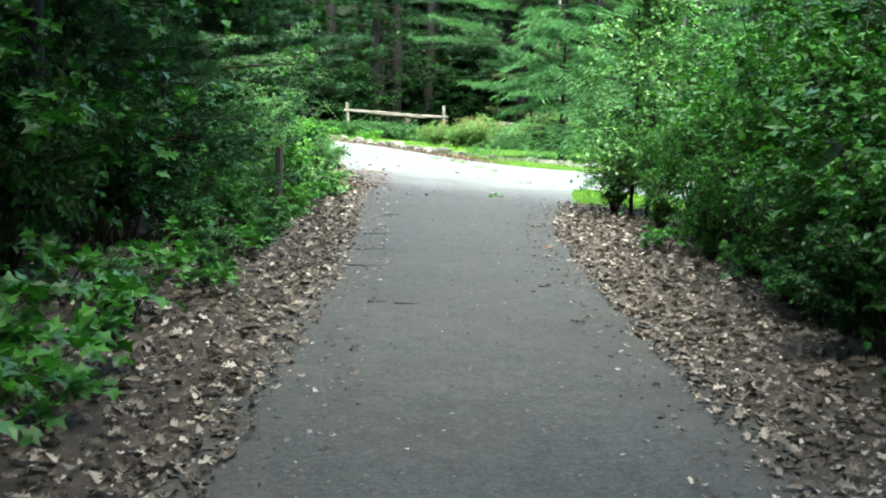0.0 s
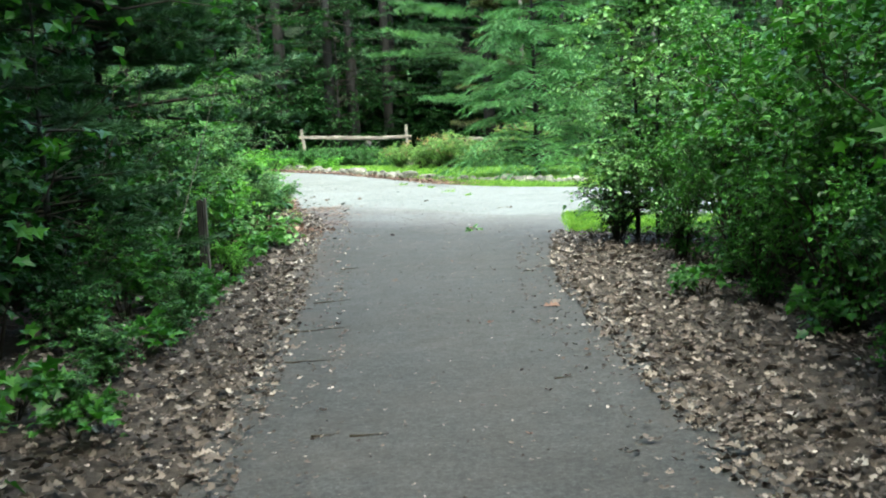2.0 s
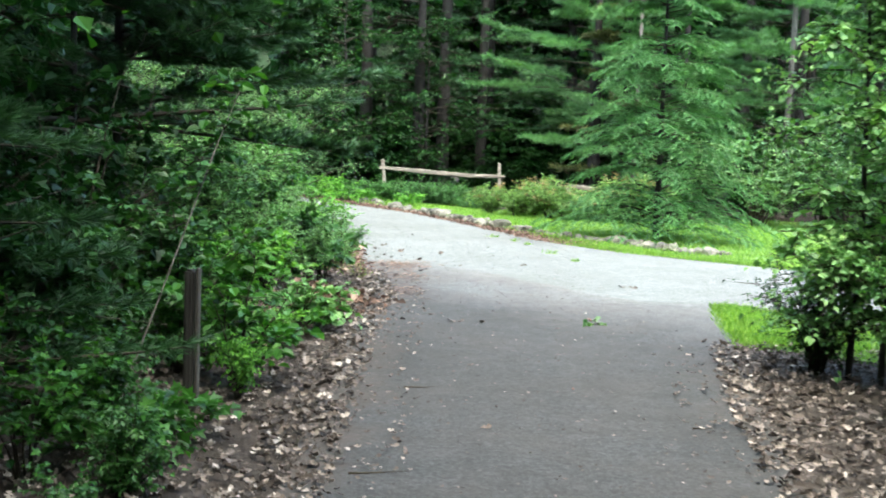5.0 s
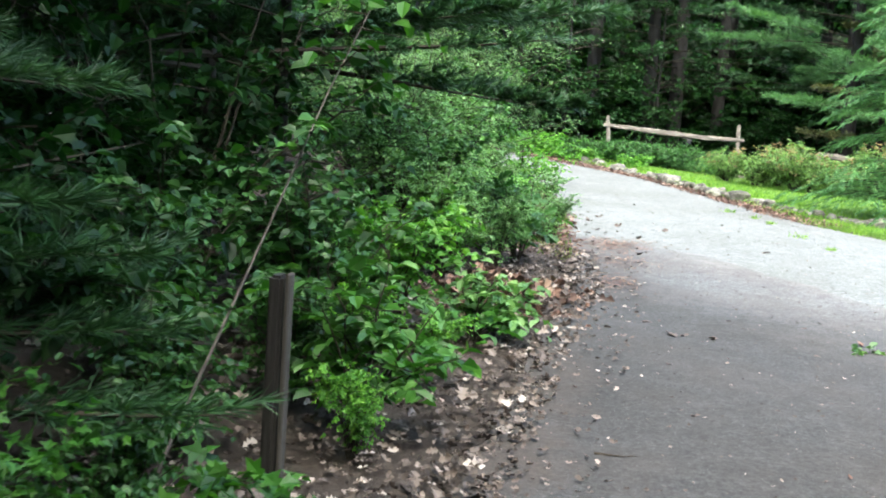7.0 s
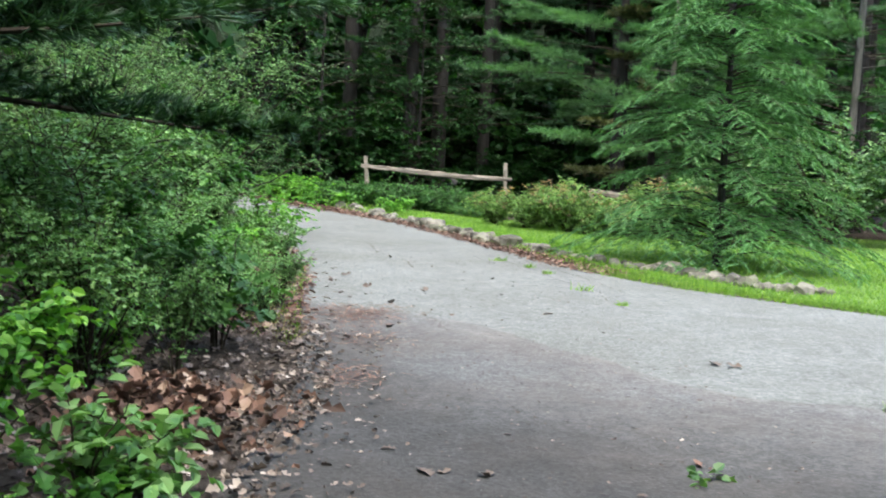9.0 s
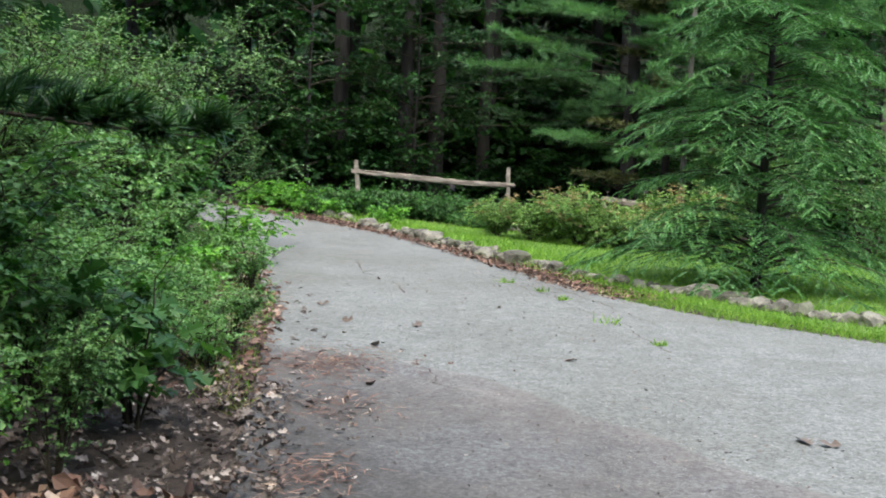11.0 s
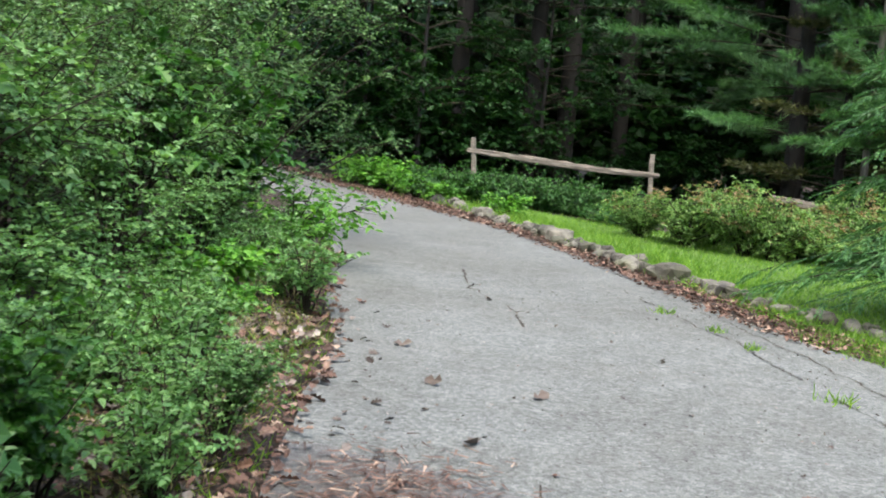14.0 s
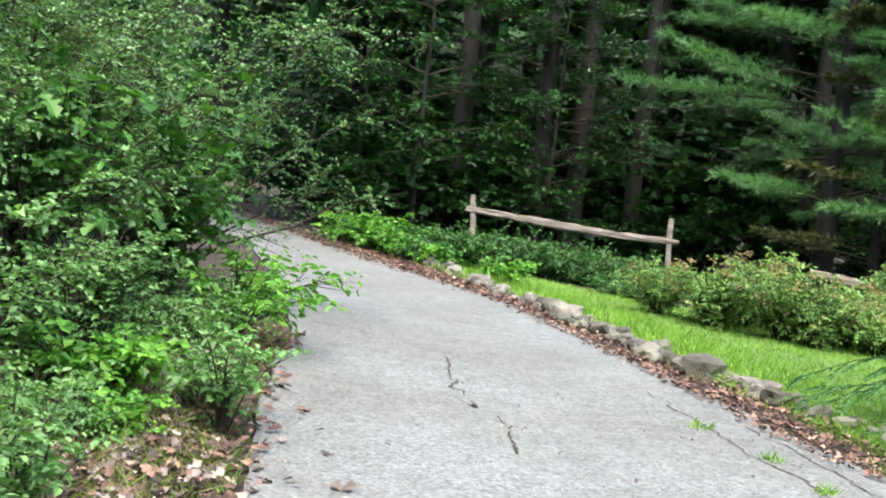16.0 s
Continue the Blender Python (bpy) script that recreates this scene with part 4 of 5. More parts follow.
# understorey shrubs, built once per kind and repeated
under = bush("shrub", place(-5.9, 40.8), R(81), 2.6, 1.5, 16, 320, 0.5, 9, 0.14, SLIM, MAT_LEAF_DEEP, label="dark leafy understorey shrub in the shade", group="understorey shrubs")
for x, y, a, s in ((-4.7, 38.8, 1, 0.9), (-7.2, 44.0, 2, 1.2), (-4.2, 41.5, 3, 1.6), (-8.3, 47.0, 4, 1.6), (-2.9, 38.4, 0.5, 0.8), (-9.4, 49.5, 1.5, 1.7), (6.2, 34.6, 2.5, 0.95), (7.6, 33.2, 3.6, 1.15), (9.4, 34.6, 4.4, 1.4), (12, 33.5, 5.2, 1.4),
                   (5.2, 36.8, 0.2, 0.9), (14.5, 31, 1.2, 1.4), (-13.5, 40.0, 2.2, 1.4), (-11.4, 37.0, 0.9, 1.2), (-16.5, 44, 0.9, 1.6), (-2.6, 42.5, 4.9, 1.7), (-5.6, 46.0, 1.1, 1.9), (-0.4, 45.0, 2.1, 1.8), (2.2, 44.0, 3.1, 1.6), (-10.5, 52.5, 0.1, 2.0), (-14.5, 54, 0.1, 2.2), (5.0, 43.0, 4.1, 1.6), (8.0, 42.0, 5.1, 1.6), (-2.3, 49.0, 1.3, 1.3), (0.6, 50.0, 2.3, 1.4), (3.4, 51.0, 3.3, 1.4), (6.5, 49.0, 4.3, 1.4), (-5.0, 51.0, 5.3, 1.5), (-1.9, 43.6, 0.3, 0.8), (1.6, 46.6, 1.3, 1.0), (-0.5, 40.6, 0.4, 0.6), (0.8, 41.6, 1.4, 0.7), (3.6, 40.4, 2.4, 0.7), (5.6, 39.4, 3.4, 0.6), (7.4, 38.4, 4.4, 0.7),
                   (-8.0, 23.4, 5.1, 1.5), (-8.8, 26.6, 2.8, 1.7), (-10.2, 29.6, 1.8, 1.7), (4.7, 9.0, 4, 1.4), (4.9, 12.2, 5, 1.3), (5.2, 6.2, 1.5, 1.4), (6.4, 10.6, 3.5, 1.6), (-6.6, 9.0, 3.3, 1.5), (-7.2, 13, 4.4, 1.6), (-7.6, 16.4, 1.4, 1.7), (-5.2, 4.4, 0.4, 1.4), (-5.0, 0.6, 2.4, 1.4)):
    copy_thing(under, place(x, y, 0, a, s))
light = bush("shrub", place(5.6, 31.4), R(82), 2.7, 1.4, 18, 480, 0.4, 10, 0.08, KITE, MAT_LEAF_BLUE, label="tall blue-green leafy shrub behind the lawn", group="shrubs behind the lawn")
for x, y, a, s in ((7.4, 30.6, 1, 1.15), (4.6, 33.6, 2, 1.0), (9.6, 30.0, 3, 1.1), (11.8, 29.0, 4, 1.15)):
    copy_thing(light, place(x, y, 0, a, s))

dark_tree = broadleaf("small_tree", place(-4.6, 38.3), R(86), 6.0, 2.2, 0.5, 0.06, 34, 520, 0.1, "small tree with shade-dark leaves at the woods edge", MAT_LEAF_DEEP, OVAL, 8, 0.5, group="small trees at the woods edge")
for x, y, a, s in ((-2.3, 39.2, 2.0, 0.9), (-6.6, 42.2, 4.0, 1.05)):
    copy_thing(dark_tree, place(x, y, 0, a, s))

# low plants below the fence
low = bush("ground_plants", place(-3.4, 35.2), R(83), 0.62, 0.75, 26, 190, 0.24, 9, 0.075, SLIM, MAT_LEAF_SHADE, 0.8, label="low green leafy plants behind the stones", category="plants", group="plants below the fence", smin=0.3)
for i in range(20):
    r = R(300 + i)
    x = r.uniform(-4.2, -0.4)
    y = 33.4 + (-1.2 - x) * 0.75 + r.uniform(0.6, 2.2)
    copy_thing(low, place(x, min(y, 36.6), 0, r.uniform(0, 6), r.uniform(0.4, 0.85), r.uniform(0.45, 1.15)))
for i in range(9):
    r = R(350 + i)
    copy_thing(low, place(-3.5 + 0.38 * i + r.uniform(-0.1, 0.1), 35.5 + r.uniform(-0.3, 0.25), 0, r.uniform(0, 6), r.uniform(0.6, 0.8), r.uniform(0.9, 1.3)))
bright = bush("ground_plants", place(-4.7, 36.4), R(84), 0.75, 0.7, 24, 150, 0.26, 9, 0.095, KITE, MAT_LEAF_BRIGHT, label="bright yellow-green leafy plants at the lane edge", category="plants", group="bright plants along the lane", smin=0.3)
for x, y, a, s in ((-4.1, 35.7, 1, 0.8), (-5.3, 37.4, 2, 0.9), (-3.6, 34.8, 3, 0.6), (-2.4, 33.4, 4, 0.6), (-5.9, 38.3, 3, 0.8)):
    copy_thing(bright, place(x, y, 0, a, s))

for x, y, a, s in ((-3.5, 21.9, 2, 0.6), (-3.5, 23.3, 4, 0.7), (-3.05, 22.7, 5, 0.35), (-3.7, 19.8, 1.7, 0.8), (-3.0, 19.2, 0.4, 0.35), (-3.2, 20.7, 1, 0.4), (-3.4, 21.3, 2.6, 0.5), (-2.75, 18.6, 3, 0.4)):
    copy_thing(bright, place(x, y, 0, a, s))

# flowering hedge with reddish shoots
hedge = bush("hedge_shrub", place(0.25, 31.2), R(85), 0.95, 0.62, 34, 560, 0.19, 9, 0.05, SLIM, MAT_HEDGE, 0.6, label="dense light green hedge shrub with reddish shoots", group="hedge by the fence", extra=(45, MAT_PINK, "reddish young shoots"))
for x, y, a, s in ((1.25, 30.45, 0.3, 0.8), (1.95, 30.55, 3.3, 0.85), (2.65, 30.7, 5.3, 0.9), (0.95, 30.75, 1, 1.0), (1.6, 31.0, 2, 0.95), (2.3, 31.3, 3, 1.0), (3.1, 31.2, 4, 1.05), (0.7, 31.9, 5, 1.0), (1.7, 32.0, 2.5, 1.15), (2.8, 32.2, 0.6, 1.2), (-0.35, 31.9, 4.0, 0.75)):
    copy_thing(hedge, place(x, y, 0, a, s, (0.78 if 1.5 < x < 2.6 else 1.15) * s))

# ---- shrubs along the lane, left of the walk ----
wall_shrub = bush("shrub", place(-4.95, 25.3), R(91), 3.6, 1.5, 28, 1050, 0.42, 18, 0.038, KITE, MAT_LEAF_BLUE, 1.0, label="tall dense green shrub arching over the lane edge", group="shrubs along the lane")
for x, y, a, s, tl in ((-6.4, 28.0, 1.3, 1.0, 1.05), (-4.8, 22.6, 2.2, 0.85, 0.9), (-7.8, 31.2, 3.1, 1.05, 1.1), (-4.5, 20.8, 4.2, 0.8, 0.75), (-9.6, 34.6, 0.4, 1.1, 1.15), (-12.4, 38.5, 0.8, 1.3, 1.4)):
    copy_thing(wall_shrub, place(x, y, 0, a, s, tl))
small_shrub = bush("shrub", place(-4.6, 26.7, 0, 2.2, 1.07, 1.3), R(99), 1.5, 0.63, 18, 330, 0.3, 13, 0.042, KITE, MAT_LEAF_LANE, 1.0, label="bushy green shrub on the weedy lane edge", group="shrubs along the lane", smin=0.12)
for x, y, a, s, tl in ((-4.4, 24.4, 1.2, 1.3, 1.3), (-4.3, 21.5, 3.6, 1.3, 1.1), (-4.0, 22.9, 0.6, 0.95, 0.8), (-3.9, 20.3, 5.6, 0.7, 0.6), (-3.0, 17.3, 1, 0.95, 0.85), (-2.5, 16.4, 2, 0.71, 0.62), (-3.7, 18.9, 0.2, 1.3, 0.95), (-2.8, 18.2, 3, 0.6, 0.55), (-2.15, 16.9, 4.1, 0.42, 0.45), (-2.1, 19.8, 4.6, 0.42, 0.32), (-3.5, 20.6, 2.8, 0.8, 0.5), (-3.6, 21.8, 1.1, 0.75, 0.5), (-3.7, 23.7, 5.0, 0.8, 0.55), (-3.2, 19.6, 2.1, 0.8, 0.55)):
    copy_thing(small_shrub, place(x, y, 0, a, s, tl))
arch = bush("shrub", place(-4.95, 27.7), R(92), 3.6, 1.2, 18, 700, 0.4, 16, 0.04, KITE, MAT_LEAF_BLUE, 0.9, label="pale-leaved shrub with arching branches over the lane", group="shrubs along the lane", lean=(1.0, -0.4), smin=0.35)
copy_thing(arch, place(-5.6, 24.8, 0.0, 0.1, 0.85))
oak = bush("oak_sapling", place(-4.8, 24.4), R(93), 3.0, 1.1, 10, 170, 0.45, 7, 0.15, OAK, MAT_LEAF, 0.9, label="oak sapling with large lobed green leaves", category="sapling", group="oak saplings")
for x, y, a, s in ((-5.4, 27.8, 2, 1.0), (-4.35, 25.9, 3.0, 0.85), (-2.5, 18.9, 3, 0.35), (-3.0, 17.6, 4, 0.6)):
    copy_thing(oak, place(x, y, 0, a, s))
bush("shrub", place(-1.85, 12.3), R(97), 0.9, 0.42, 12, 70, 0.26, 7, 0.085, OVAL, MAT_LEAF, 0.8, label="leafy young shrub beside the old stake", group="shrubs beside the path")
bush("shrub", place(-1.8, 14.4), R(98), 0.6, 0.4, 12, 60, 0.22, 7, 0.075, OVAL, MAT_LEAF_LANE, 0.8, label="low leafy shrub by the heap of leaves", group="shrubs beside the path")
bush("oak_sapling", place(-2.15, 17.9), R(96), 1.05, 0.45, 9, 56, 0.22, 6, 0.13, OAK, MAT_LEAF_SHADE, 0.9, label="small oak sapling with dark lobed leaves", category="sapling", group="oak saplings")
weed = bush("weed", place(-2.65, 23.1), R(94), 0.7, 0.36, 12, 60, 0.2, 9, 0.05, OVAL, MAT_LEAF_LANE, 0.7, label="leafy green weed at the asphalt edge", category="plant", group="weeds along the lane", smin=0.1)
for i in range(44):
    r = R(400 + i)
    y = r.uniform(18.6, 27.5)
    x = np.interp(y, left[:, 1], left[:, 0]) - r.uniform(0.2, 1.3)
    copy_thing(weed, place(x, y, 0, r.uniform(0, 6), r.uniform(0.35, 0.85)))
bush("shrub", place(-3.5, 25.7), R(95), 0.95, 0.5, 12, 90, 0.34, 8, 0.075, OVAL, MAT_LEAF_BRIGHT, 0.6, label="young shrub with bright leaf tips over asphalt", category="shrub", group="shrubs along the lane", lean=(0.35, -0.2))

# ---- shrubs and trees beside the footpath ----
path_shrub = bush("shrub", place(-3.5, 11.0, 0, 0.5, 1.1, 1.2), R(101), 1.9, 0.95, 20, 420, 0.34, 9, 0.07, OVAL, MAT_LEAF_DEEP, 0.85, label="leafy shade-dark shrub beside the leaf-strewn path", group="shrubs beside the path")
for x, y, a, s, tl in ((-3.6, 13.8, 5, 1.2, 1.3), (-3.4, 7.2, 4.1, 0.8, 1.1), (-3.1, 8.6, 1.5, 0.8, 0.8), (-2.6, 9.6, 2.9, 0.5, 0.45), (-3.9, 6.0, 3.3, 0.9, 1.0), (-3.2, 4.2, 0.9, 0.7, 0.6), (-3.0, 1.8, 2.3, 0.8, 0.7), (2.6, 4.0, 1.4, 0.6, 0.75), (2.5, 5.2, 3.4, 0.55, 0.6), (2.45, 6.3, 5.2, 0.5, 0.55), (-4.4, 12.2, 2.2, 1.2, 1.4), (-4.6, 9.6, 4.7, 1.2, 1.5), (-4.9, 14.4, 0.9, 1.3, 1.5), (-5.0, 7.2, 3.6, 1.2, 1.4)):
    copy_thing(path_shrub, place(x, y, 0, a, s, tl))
# half shade is put into the leaf colour here
mid_shrub = bush("shrub", place(-2.6, 13.6), R(114), 1.35, 0.72, 20, 220, 0.3, 9, 0.075, OVAL, MAT_LEAF_SHADE, 0.85, label="leafy shrub, its green darkened as half shade", group="shrubs beside the path", smin=0.1)
for x, y, a, s, tl in ((-2.5, 11.7, 4.4, 0.65, 0.6), (-3.0, 12.5, 0.7, 0.9, 1.0), (-2.15, 10.7, 3.7, 0.45, 0.45), (-1.85, 7.1, 0.9, 0.3, 0.25), (-1.95, 8.0, 2.9, 0.38, 0.32), (-1.75, 9.1, 4.9, 0.33, 0.3), (-1.8, 9.9, 1.9, 0.38, 0.4), (-2.2, 6.2, 5.9, 0.4, 0.3), (-2.3, 8.9, 3.2, 0.45, 0.45), (-2.3, 12.6, 1.6, 0.55, 0.6), (-3.2, 14.9, 2.2, 0.9, 0.9)):
    copy_thing(mid_shrub, place(x, y, 0, a, s, tl))
# same shape as mid_shrub; the clearing's light is put into its leaf colour
edge_shrub = bush("shrub", place(-2.3, 14.4, 0, 0, 0.72), R(115), 1.35, 0.72, 20, 220, 0.3, 9, 0.075, OVAL, MAT_LEAF_BRIGHT, 0.85, label="shrub at the path edge, its leaves coloured as sunlit", group="bright shrubs beside the path", smin=0.1)
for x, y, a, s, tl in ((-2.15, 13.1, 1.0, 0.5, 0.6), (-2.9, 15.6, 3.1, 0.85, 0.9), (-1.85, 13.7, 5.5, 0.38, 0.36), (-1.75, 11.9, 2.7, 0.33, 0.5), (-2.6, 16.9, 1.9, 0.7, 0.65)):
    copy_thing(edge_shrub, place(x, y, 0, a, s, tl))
right_shrub = bush("shrub", place(3.0, 9.4), R(102), 3.4, 1.15, 20, 640, 0.4, 9, 0.075, OVAL, MAT_LEAF, 0.85, label="tall leafy green shrub crowding the path", group="shrubs beside the path", smin=0.04)
# copies at x 2.75 to 2.8: mostly unseen, added to shade the litter
for x, y, a, s, tl in ((2.75, 4.2, 0.2, 0.75, 0.9), (2.8, 2.9, 3.4, 0.75, 0.9), (3.2, 11.4, 1, 0.95, 1.0), (3.1, 7.4, 2, 0.9, 1.0), (3.6, 5.4, 3, 1.0, 1.05), (3.5, 13.2, 0.5, 0.8, 0.9), (3.9, 3.4, 2.5, 1.1, 1.2), (2.75, 5.6, 1.2, 0.7, 0.8), (2.6, 8.3, 4.0, 0.62, 0.75), (2.55, 10.6, 5.2, 0.55, 0.7), (2.4, 9.4, 0.4, 0.4, 0.42), (2.45, 7.0, 3.0, 0.45, 0.5), (2.4, 11.9, 2.0, 0.4, 0.5)):
    copy_thing(right_shrub, place(x, y, 0, a, s, tl))
young = broadleaf("young_tree", place(2.3, 13.45), R(103), 3.5, 0.72, 0.35, 0.026, 56, 760, 0.055, "slender young tree with two thin dark stems", MAT_LEAF_LANE, OVAL, 9, 0.28)
copy_thing(young, place(2.48, 13.3, 0, 2.0, 0.92))
bush("evergreen_shrub", place(2.12, 13.6), R(104), 0.95, 0.48, 24, 300, 0.2, 12, 0.035, SLIM, MAT_LEAF_DEEP, 0.4, label="small dark evergreen shrub at the tree foot", category="shrub")

# seedlings with big leaves on the litter
seedling = bush("seedling", place(-2.0, 4.1), R(105), 0.42, 0.38, 9, 26, 0.2, 5, 0.11, LOBED, MAT_LEAF, 1.0, label="low maple seedlings growing through dry leaves", category="seedling", group="seedlings on the litter", smin=0.5)
for x, y, a, s in ((-2.3, 3.5, 1, 1.1), (-1.75, 3.3, 2, 0.8), (-2.5, 4.8, 3, 1.1), (-2.0, 5.6, 4, 0.9), (-2.2, 7.2, 5, 0.9), (-1.9, 8.6, 0.5, 0.75), (-2.6, 6.3, 1.5, 1.0), (-2.0, 2.4, 2.5, 1.0), (-1.75, 6.7, 0.2, 0.6), (2.4, 8.2, 1.0, 0.7), (2.1, 9.9, 3.0, 0.7), (-1.8, 10.9, 2, 0.7), (-2.0, 10.3, 0, 0.9), (-1.75, 14.3, 1, 0.7), (-1.85, 13.1, 1.7, 0.8)):
    copy_thing(seedling, place(x, y, 0, a, s))

sapling = bush("maple_sapling", place(-3.2, 5.6), R(108), 2.7, 0.95, 7, 100, 0.4, 7, 0.12, LOBED, MAT_LEAF, 0.95, label="maple sapling with large lobed green leaves", category="sapling", group="maple saplings", smin=0.3)
for x, y, a, s in ((-2.9, 8.8, 1, 0.95), (-2.3, 10.1, 2.6, 0.42), (3.0, 10.4, 4, 1.0), (2.9, 6.2, 5, 1.0), (-3.0, 2.2, 4.6, 0.8), (3.3, 12.6, 0.4, 1.0)):
    copy_thing(sapling, place(x, y, 0, a, s))

def leaning_stem(points, r, label):
    """A thin bare stem with a few leaves near its tip."""
    rng = R(109)
    root = tagged(new("leaning_stem"), label, "sapling")
    root.location = points[0]
    line = np.array(points) - np.array(points[0])
    part("stem", raw_mesh("stem", *tubes(line[None], r * np.linspace(1.2, 0.5, len(line))[None], 6), MAT_PALE_BARK, True), root)
    wood, leaves = grow(rng, line[None], 14, 0.3, 6, 0.075, OVAL, smin=0.55, droop=0.5, aspect=0.8)
    wood_part("branchwork", raw_mesh("branchwork", *wood, MAT_TWIG), root)
    part("foliage", raw_mesh("foliage", *leaves, MAT_LEAF), root)


leaning_stem([(-2.25, 11.0, -0.05), (-2.12, 11.2, 0.45), (-1.98, 11.45, 1.0), (-1.85, 11.65, 1.5), (-1.75, 11.9, 1.9)], 0.006, "thin bare leaning sapling stem in undergrowth")

# soft pine boughs low over the left side
YOUNG = "young pines beside the path"
pine("young_pine", place(-3.0, 10.6, 0, 0.4), R(106), 2.9, 1.2, 0.3, 7, 6, 0.04, "young white pine with soft drooping needles", 2, MAT_PINE_SHADE, needle=0.11, per=26, per_tuft=16, fine=0.07, group=YOUNG)
pine("young_pine", place(-4.15, 17.0, 0, 2.4), R(107), 5.2, 2.65, 1.8, 6, 14, 0.08, "young white pine with soft drooping boughs over the path", 4, MAT_PINE_SHADE, needle=0.13, per=44, per_tuft=17, inner=0.15, fine=0.12, wood=0.018, group=YOUNG, spread=0.27, plump=0.42)
pine("young_pine", place(-3.9, 15.0, 0, 1.1), R(113), 4.6, 2.2, 1.5, 6, 7, 0.05, "young white pine with soft drooping needles", 2, MAT_PINE_SHADE, needle=0.12, per=44, per_tuft=16, fine=0.09, wood=0.02, group=YOUNG)

# taller trees whose crowns close over the path; the oaks, unseen overhead, are added to shade path and woods
maple = broadleaf("maple_tree", place(-3.9, 9.4), R(111), 8.5, 3.2, 1.9, 0.12, 34, 620, 0.13, "broad maple leaning over the shaded path", MAT_LEAF, KITE, 8, 0.75, group="trees over the path")
for x, y, a, s in ((-3.7, 3.6, 1, 1.0), (-4.6, 14.4, 2, 1.05), (4.4, 4.4, 3, 1.0), (-4.4, -2.0, 5, 1.1), (4.6, -2.0, 0.5, 1.1), (-6.8, 18.0, 1.9, 0.75), (5.2, 7.6, 4, 0.95)):
    copy_thing(maple, place(x, y, 0, a, s))
big = broadleaf("shade_oak", place(-7.0, 6.5), R(112), 13, 5.0, 4.8, 0.22, 42, 620, 0.3, "tall oak added to shade the path and woods", MAT_LEAF_DEEP, SLIM, 8, 1.2, group="trees over the path")
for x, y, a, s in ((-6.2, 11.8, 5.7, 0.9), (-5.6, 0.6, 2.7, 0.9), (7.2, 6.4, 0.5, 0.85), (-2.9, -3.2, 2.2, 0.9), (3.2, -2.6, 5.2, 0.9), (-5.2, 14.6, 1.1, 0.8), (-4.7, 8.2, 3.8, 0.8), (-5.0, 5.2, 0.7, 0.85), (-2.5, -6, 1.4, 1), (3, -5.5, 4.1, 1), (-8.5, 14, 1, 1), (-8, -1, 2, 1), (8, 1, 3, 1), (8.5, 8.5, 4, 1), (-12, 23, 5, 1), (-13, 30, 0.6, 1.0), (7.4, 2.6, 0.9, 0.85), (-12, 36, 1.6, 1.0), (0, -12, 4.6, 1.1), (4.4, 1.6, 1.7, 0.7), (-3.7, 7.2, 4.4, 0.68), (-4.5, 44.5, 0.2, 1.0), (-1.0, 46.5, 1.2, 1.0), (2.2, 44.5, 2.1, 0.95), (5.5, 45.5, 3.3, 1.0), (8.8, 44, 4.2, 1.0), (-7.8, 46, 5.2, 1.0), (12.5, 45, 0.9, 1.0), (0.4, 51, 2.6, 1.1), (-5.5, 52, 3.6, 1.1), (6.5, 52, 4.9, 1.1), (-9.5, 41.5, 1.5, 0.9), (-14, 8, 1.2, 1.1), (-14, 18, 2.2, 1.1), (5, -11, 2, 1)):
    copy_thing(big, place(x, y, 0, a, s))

# far woods closing the view
def woods_ring():
    r = R(121)
    n = 9000
    a = r.random(n) * 2 * np.pi
    d = 52 + 14 * r.random(n)
    z = r.random(n) ** 1.2 * 17
    p = np.stack([d * np.cos(a), 18 + d * np.sin(a), z], -1)
    return leaf_arrays(OVAL, p, r.normal(size=(n, 3)), r.normal(size=(n, 3)), r.uniform(1.2, 2.4, n), r.uniform(1.2, 2.2, n))


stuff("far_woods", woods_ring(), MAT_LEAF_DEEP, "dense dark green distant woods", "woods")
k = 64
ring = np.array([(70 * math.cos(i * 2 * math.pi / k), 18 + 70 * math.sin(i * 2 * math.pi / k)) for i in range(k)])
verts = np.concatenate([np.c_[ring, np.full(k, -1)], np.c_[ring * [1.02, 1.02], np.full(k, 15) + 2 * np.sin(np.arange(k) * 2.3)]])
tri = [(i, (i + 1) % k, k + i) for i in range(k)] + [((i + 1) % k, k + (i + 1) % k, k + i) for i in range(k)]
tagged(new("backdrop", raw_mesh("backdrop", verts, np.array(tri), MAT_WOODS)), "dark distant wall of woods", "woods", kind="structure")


# ---- fallen leaves and twigs on the asphalt ----
def fallen_leaf(x, y, size, turn, mat, template, seed):
    r = R(seed)
    v, f = leaf_arrays(template, np.zeros((1, 3)), np.array([[1.0, 0, 0.05]]), np.array([[r.normal() * 0.3, r.normal() * 0.3, 1.0]]), size, size * 0.9)
    v[:, 2] -= v[:, 2].min()
    ob = new("fallen_leaf", raw_mesh("fallen_leaf", v, f, mat))
    ob.matrix_basis = pose(x, y, 0.0165, 0, 0, turn)
    return tagged(ob, "single curled dry brown leaf on asphalt", "leaf", "leaves on the asphalt")


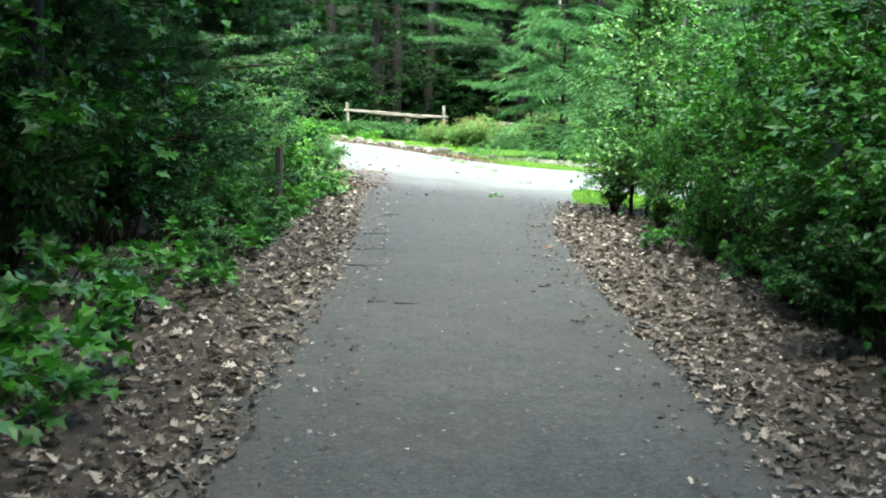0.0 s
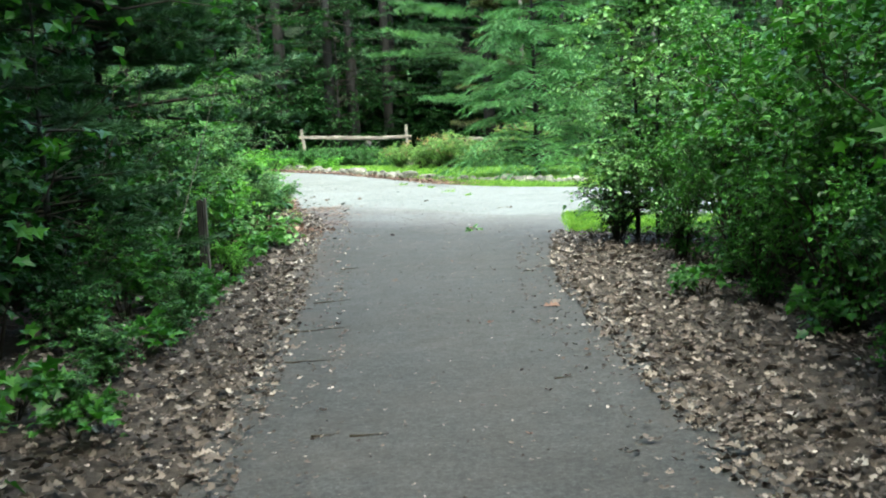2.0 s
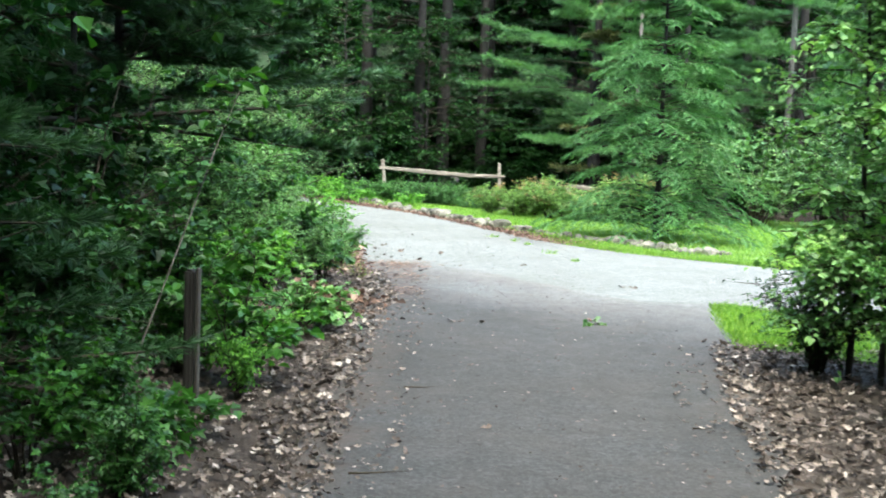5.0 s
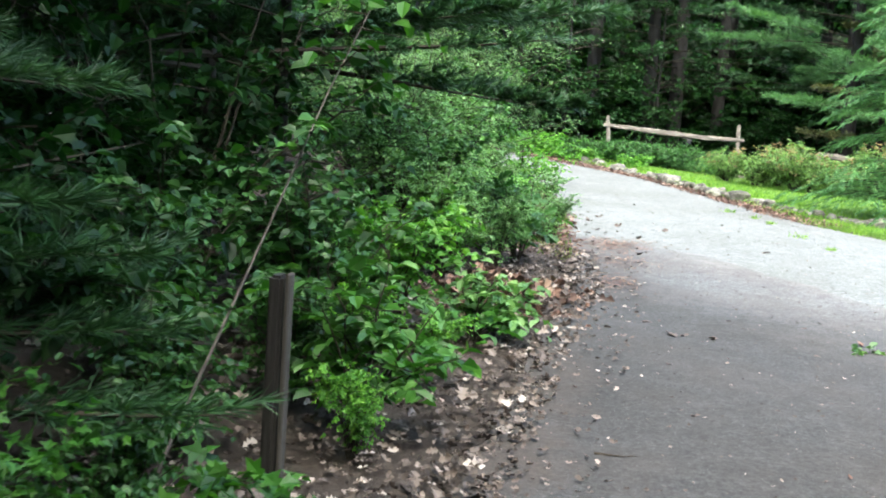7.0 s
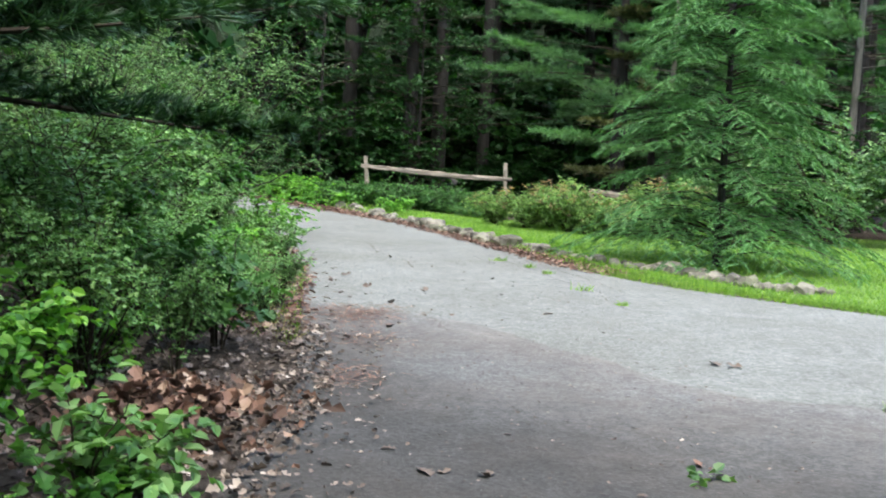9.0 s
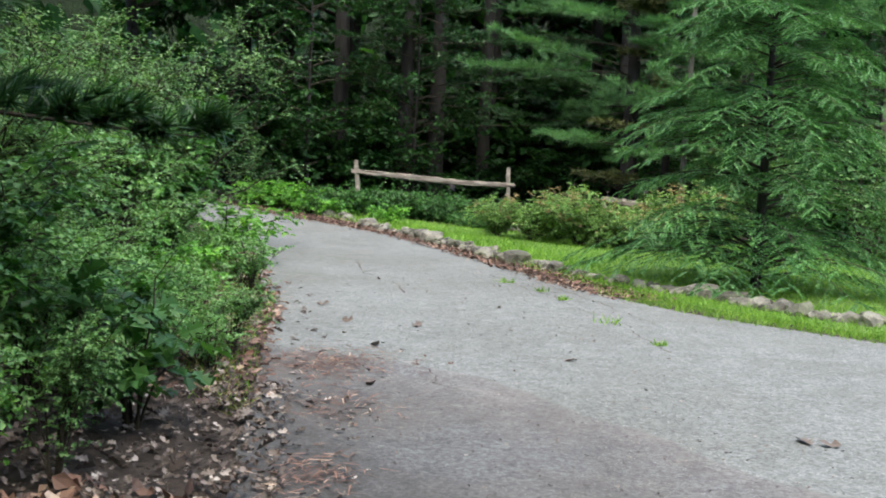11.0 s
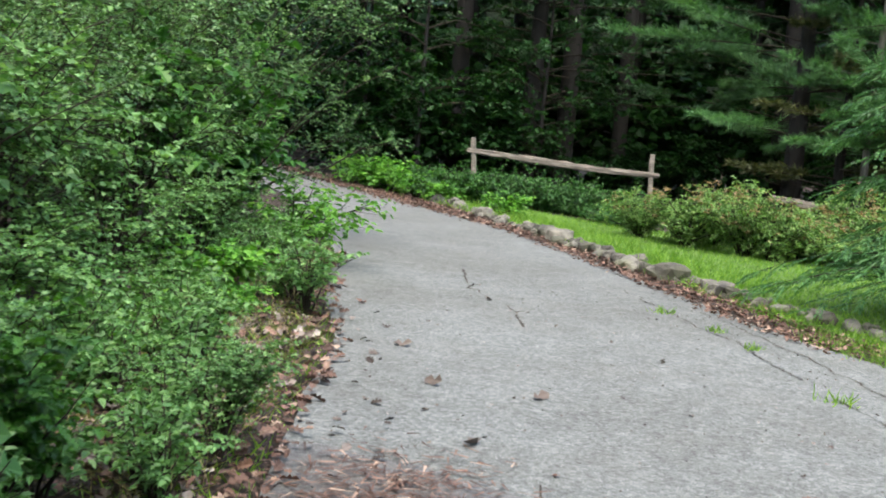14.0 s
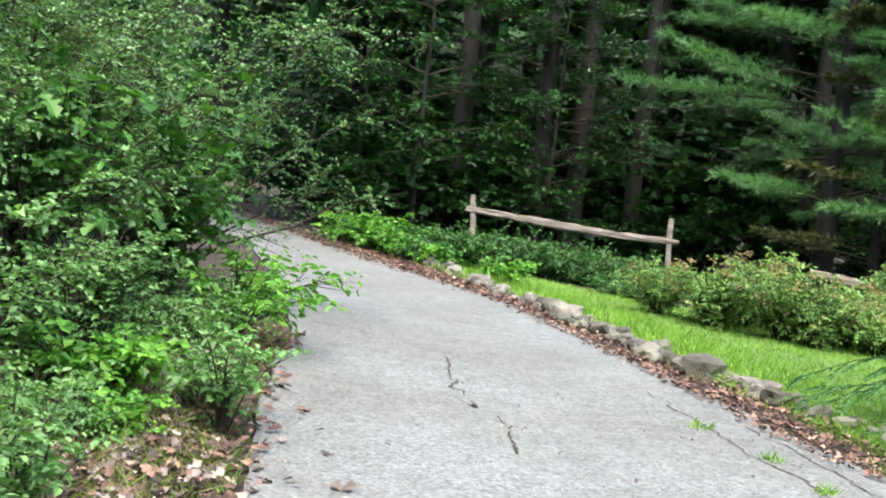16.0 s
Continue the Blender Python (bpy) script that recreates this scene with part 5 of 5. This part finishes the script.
spots = [(0.85, 9.7, 0.13), (0.95, 9.75, 0.12), (0.77, 9.1, 0.09), (-0.96, 7.5, 0.1), (0.4, 9.18, 0.07), (-0.29, 11.4, 0.06), (1.24, 18.3, 0.14), (1.4, 18.32, 0.12), (1.52, 14.77, 0.09), (1.88, 12.47, 0.13),
         (-1.03, 21.5, 0.11), (-1.58, 24.63, 0.11), (0.2, 20.4, 0.1), (-1.13, 19.25, 0.12), (-1.94, 22.48, 0.12), (-2.0, 22.1, 0.1), (-2.4, 23.85, 0.1), (-0.3, 15.3, 0.1), (-0.64, 15.3, 0.12), (-0.55, 15.25, 0.07),
         (0.65, 15.6, 0.09), (-0.75, 15.6, 0.08), (-1.2, 20.6, 0.13), (-1.6, 21.6, 0.12)]
r = R(131)
for i in range(60):
    y = r.uniform(1.5, 24)
    spots.append((r.uniform(-1.1, 1.2) if y < 17 else r.uniform(-1.9, 1.0), y, r.uniform(0.02, 0.055)))
for i, (x, y, s) in enumerate(spots):
    fallen_leaf(x, y, s, (i * 77) % 360, MAT_LITTER if i % 4 else MAT_RUST, CURLED if i % 3 else OAK, 500 + i)


def fallen_twig(x, y, ln, turn, seed):
    r = R(seed)
    u = np.linspace(0, 1, 6)
    line = np.c_[u * ln, np.cumsum(r.normal(size=6)) * 0.012, np.full(6, 0.006)]
    ob = new("fallen_twig", raw_mesh("fallen_twig", *tubes(line[None], 0.005 * (1.2 - u)[None], 5), MAT_TWIG))
    ob.matrix_basis = pose(x, y, 0.014, 0, 0, turn)
    return tagged(ob, "thin dark broken twig lying on asphalt", "twig", "twigs on the asphalt")


for i, (x, y, ln, a) in enumerate(((-0.42, 6.48, 0.18, -10), (-0.6, 6.5, 0.14, 12), (-0.9, 8.2, 0.3, 5), (0.65, 7.4, 0.1, 3), (-0.95, 9.2, 0.4, 8), (1.15, 6.3, 0.2, 30), (-0.9, 10.4, 0.3, 15), (1.2, 4.4, 0.14, -5), (0.9, 11.6, 0.12, 40), (-0.35, 22.9, 0.2, 80), (-0.8, 12.4, 0.2, 20))):
    fallen_twig(x, y, ln, a, 700 + i)


def tuft(x, y, s, seed):
    r = R(seed)
    p = r.normal(size=(40, 2)) * 0.05 * s
    ob = new("grass_tuft", raw_mesh("grass_tuft", *blades(r, p, 0.08 * s, 0.008, 0.7, 0.0), MAT_GRASS))
    ob.location = (x, y, 0.014)
    return tagged(ob, "small green grass tuft growing from a crack", "grass tuft", "tufts in the cracks", "stuff")


for i, (x, y, s) in enumerate(((0.63, 22.35, 1.0), (-0.25, 25.07, 0.9), (0.3, 23.8, 0.7), (0.9, 21.3, 0.6), (0.1, 24.4, 0.7))):
    tuft(x, y, s, 800 + i)
green = bush("fallen_sprig", place(0.6, 15.42, 0.0), R(141), 0.05, 0.12, 4, 7, 0.06, 4, 0.05, OVAL, MAT_LEAF_BLUE, label="fallen green leafy sprig on asphalt", category="twig")
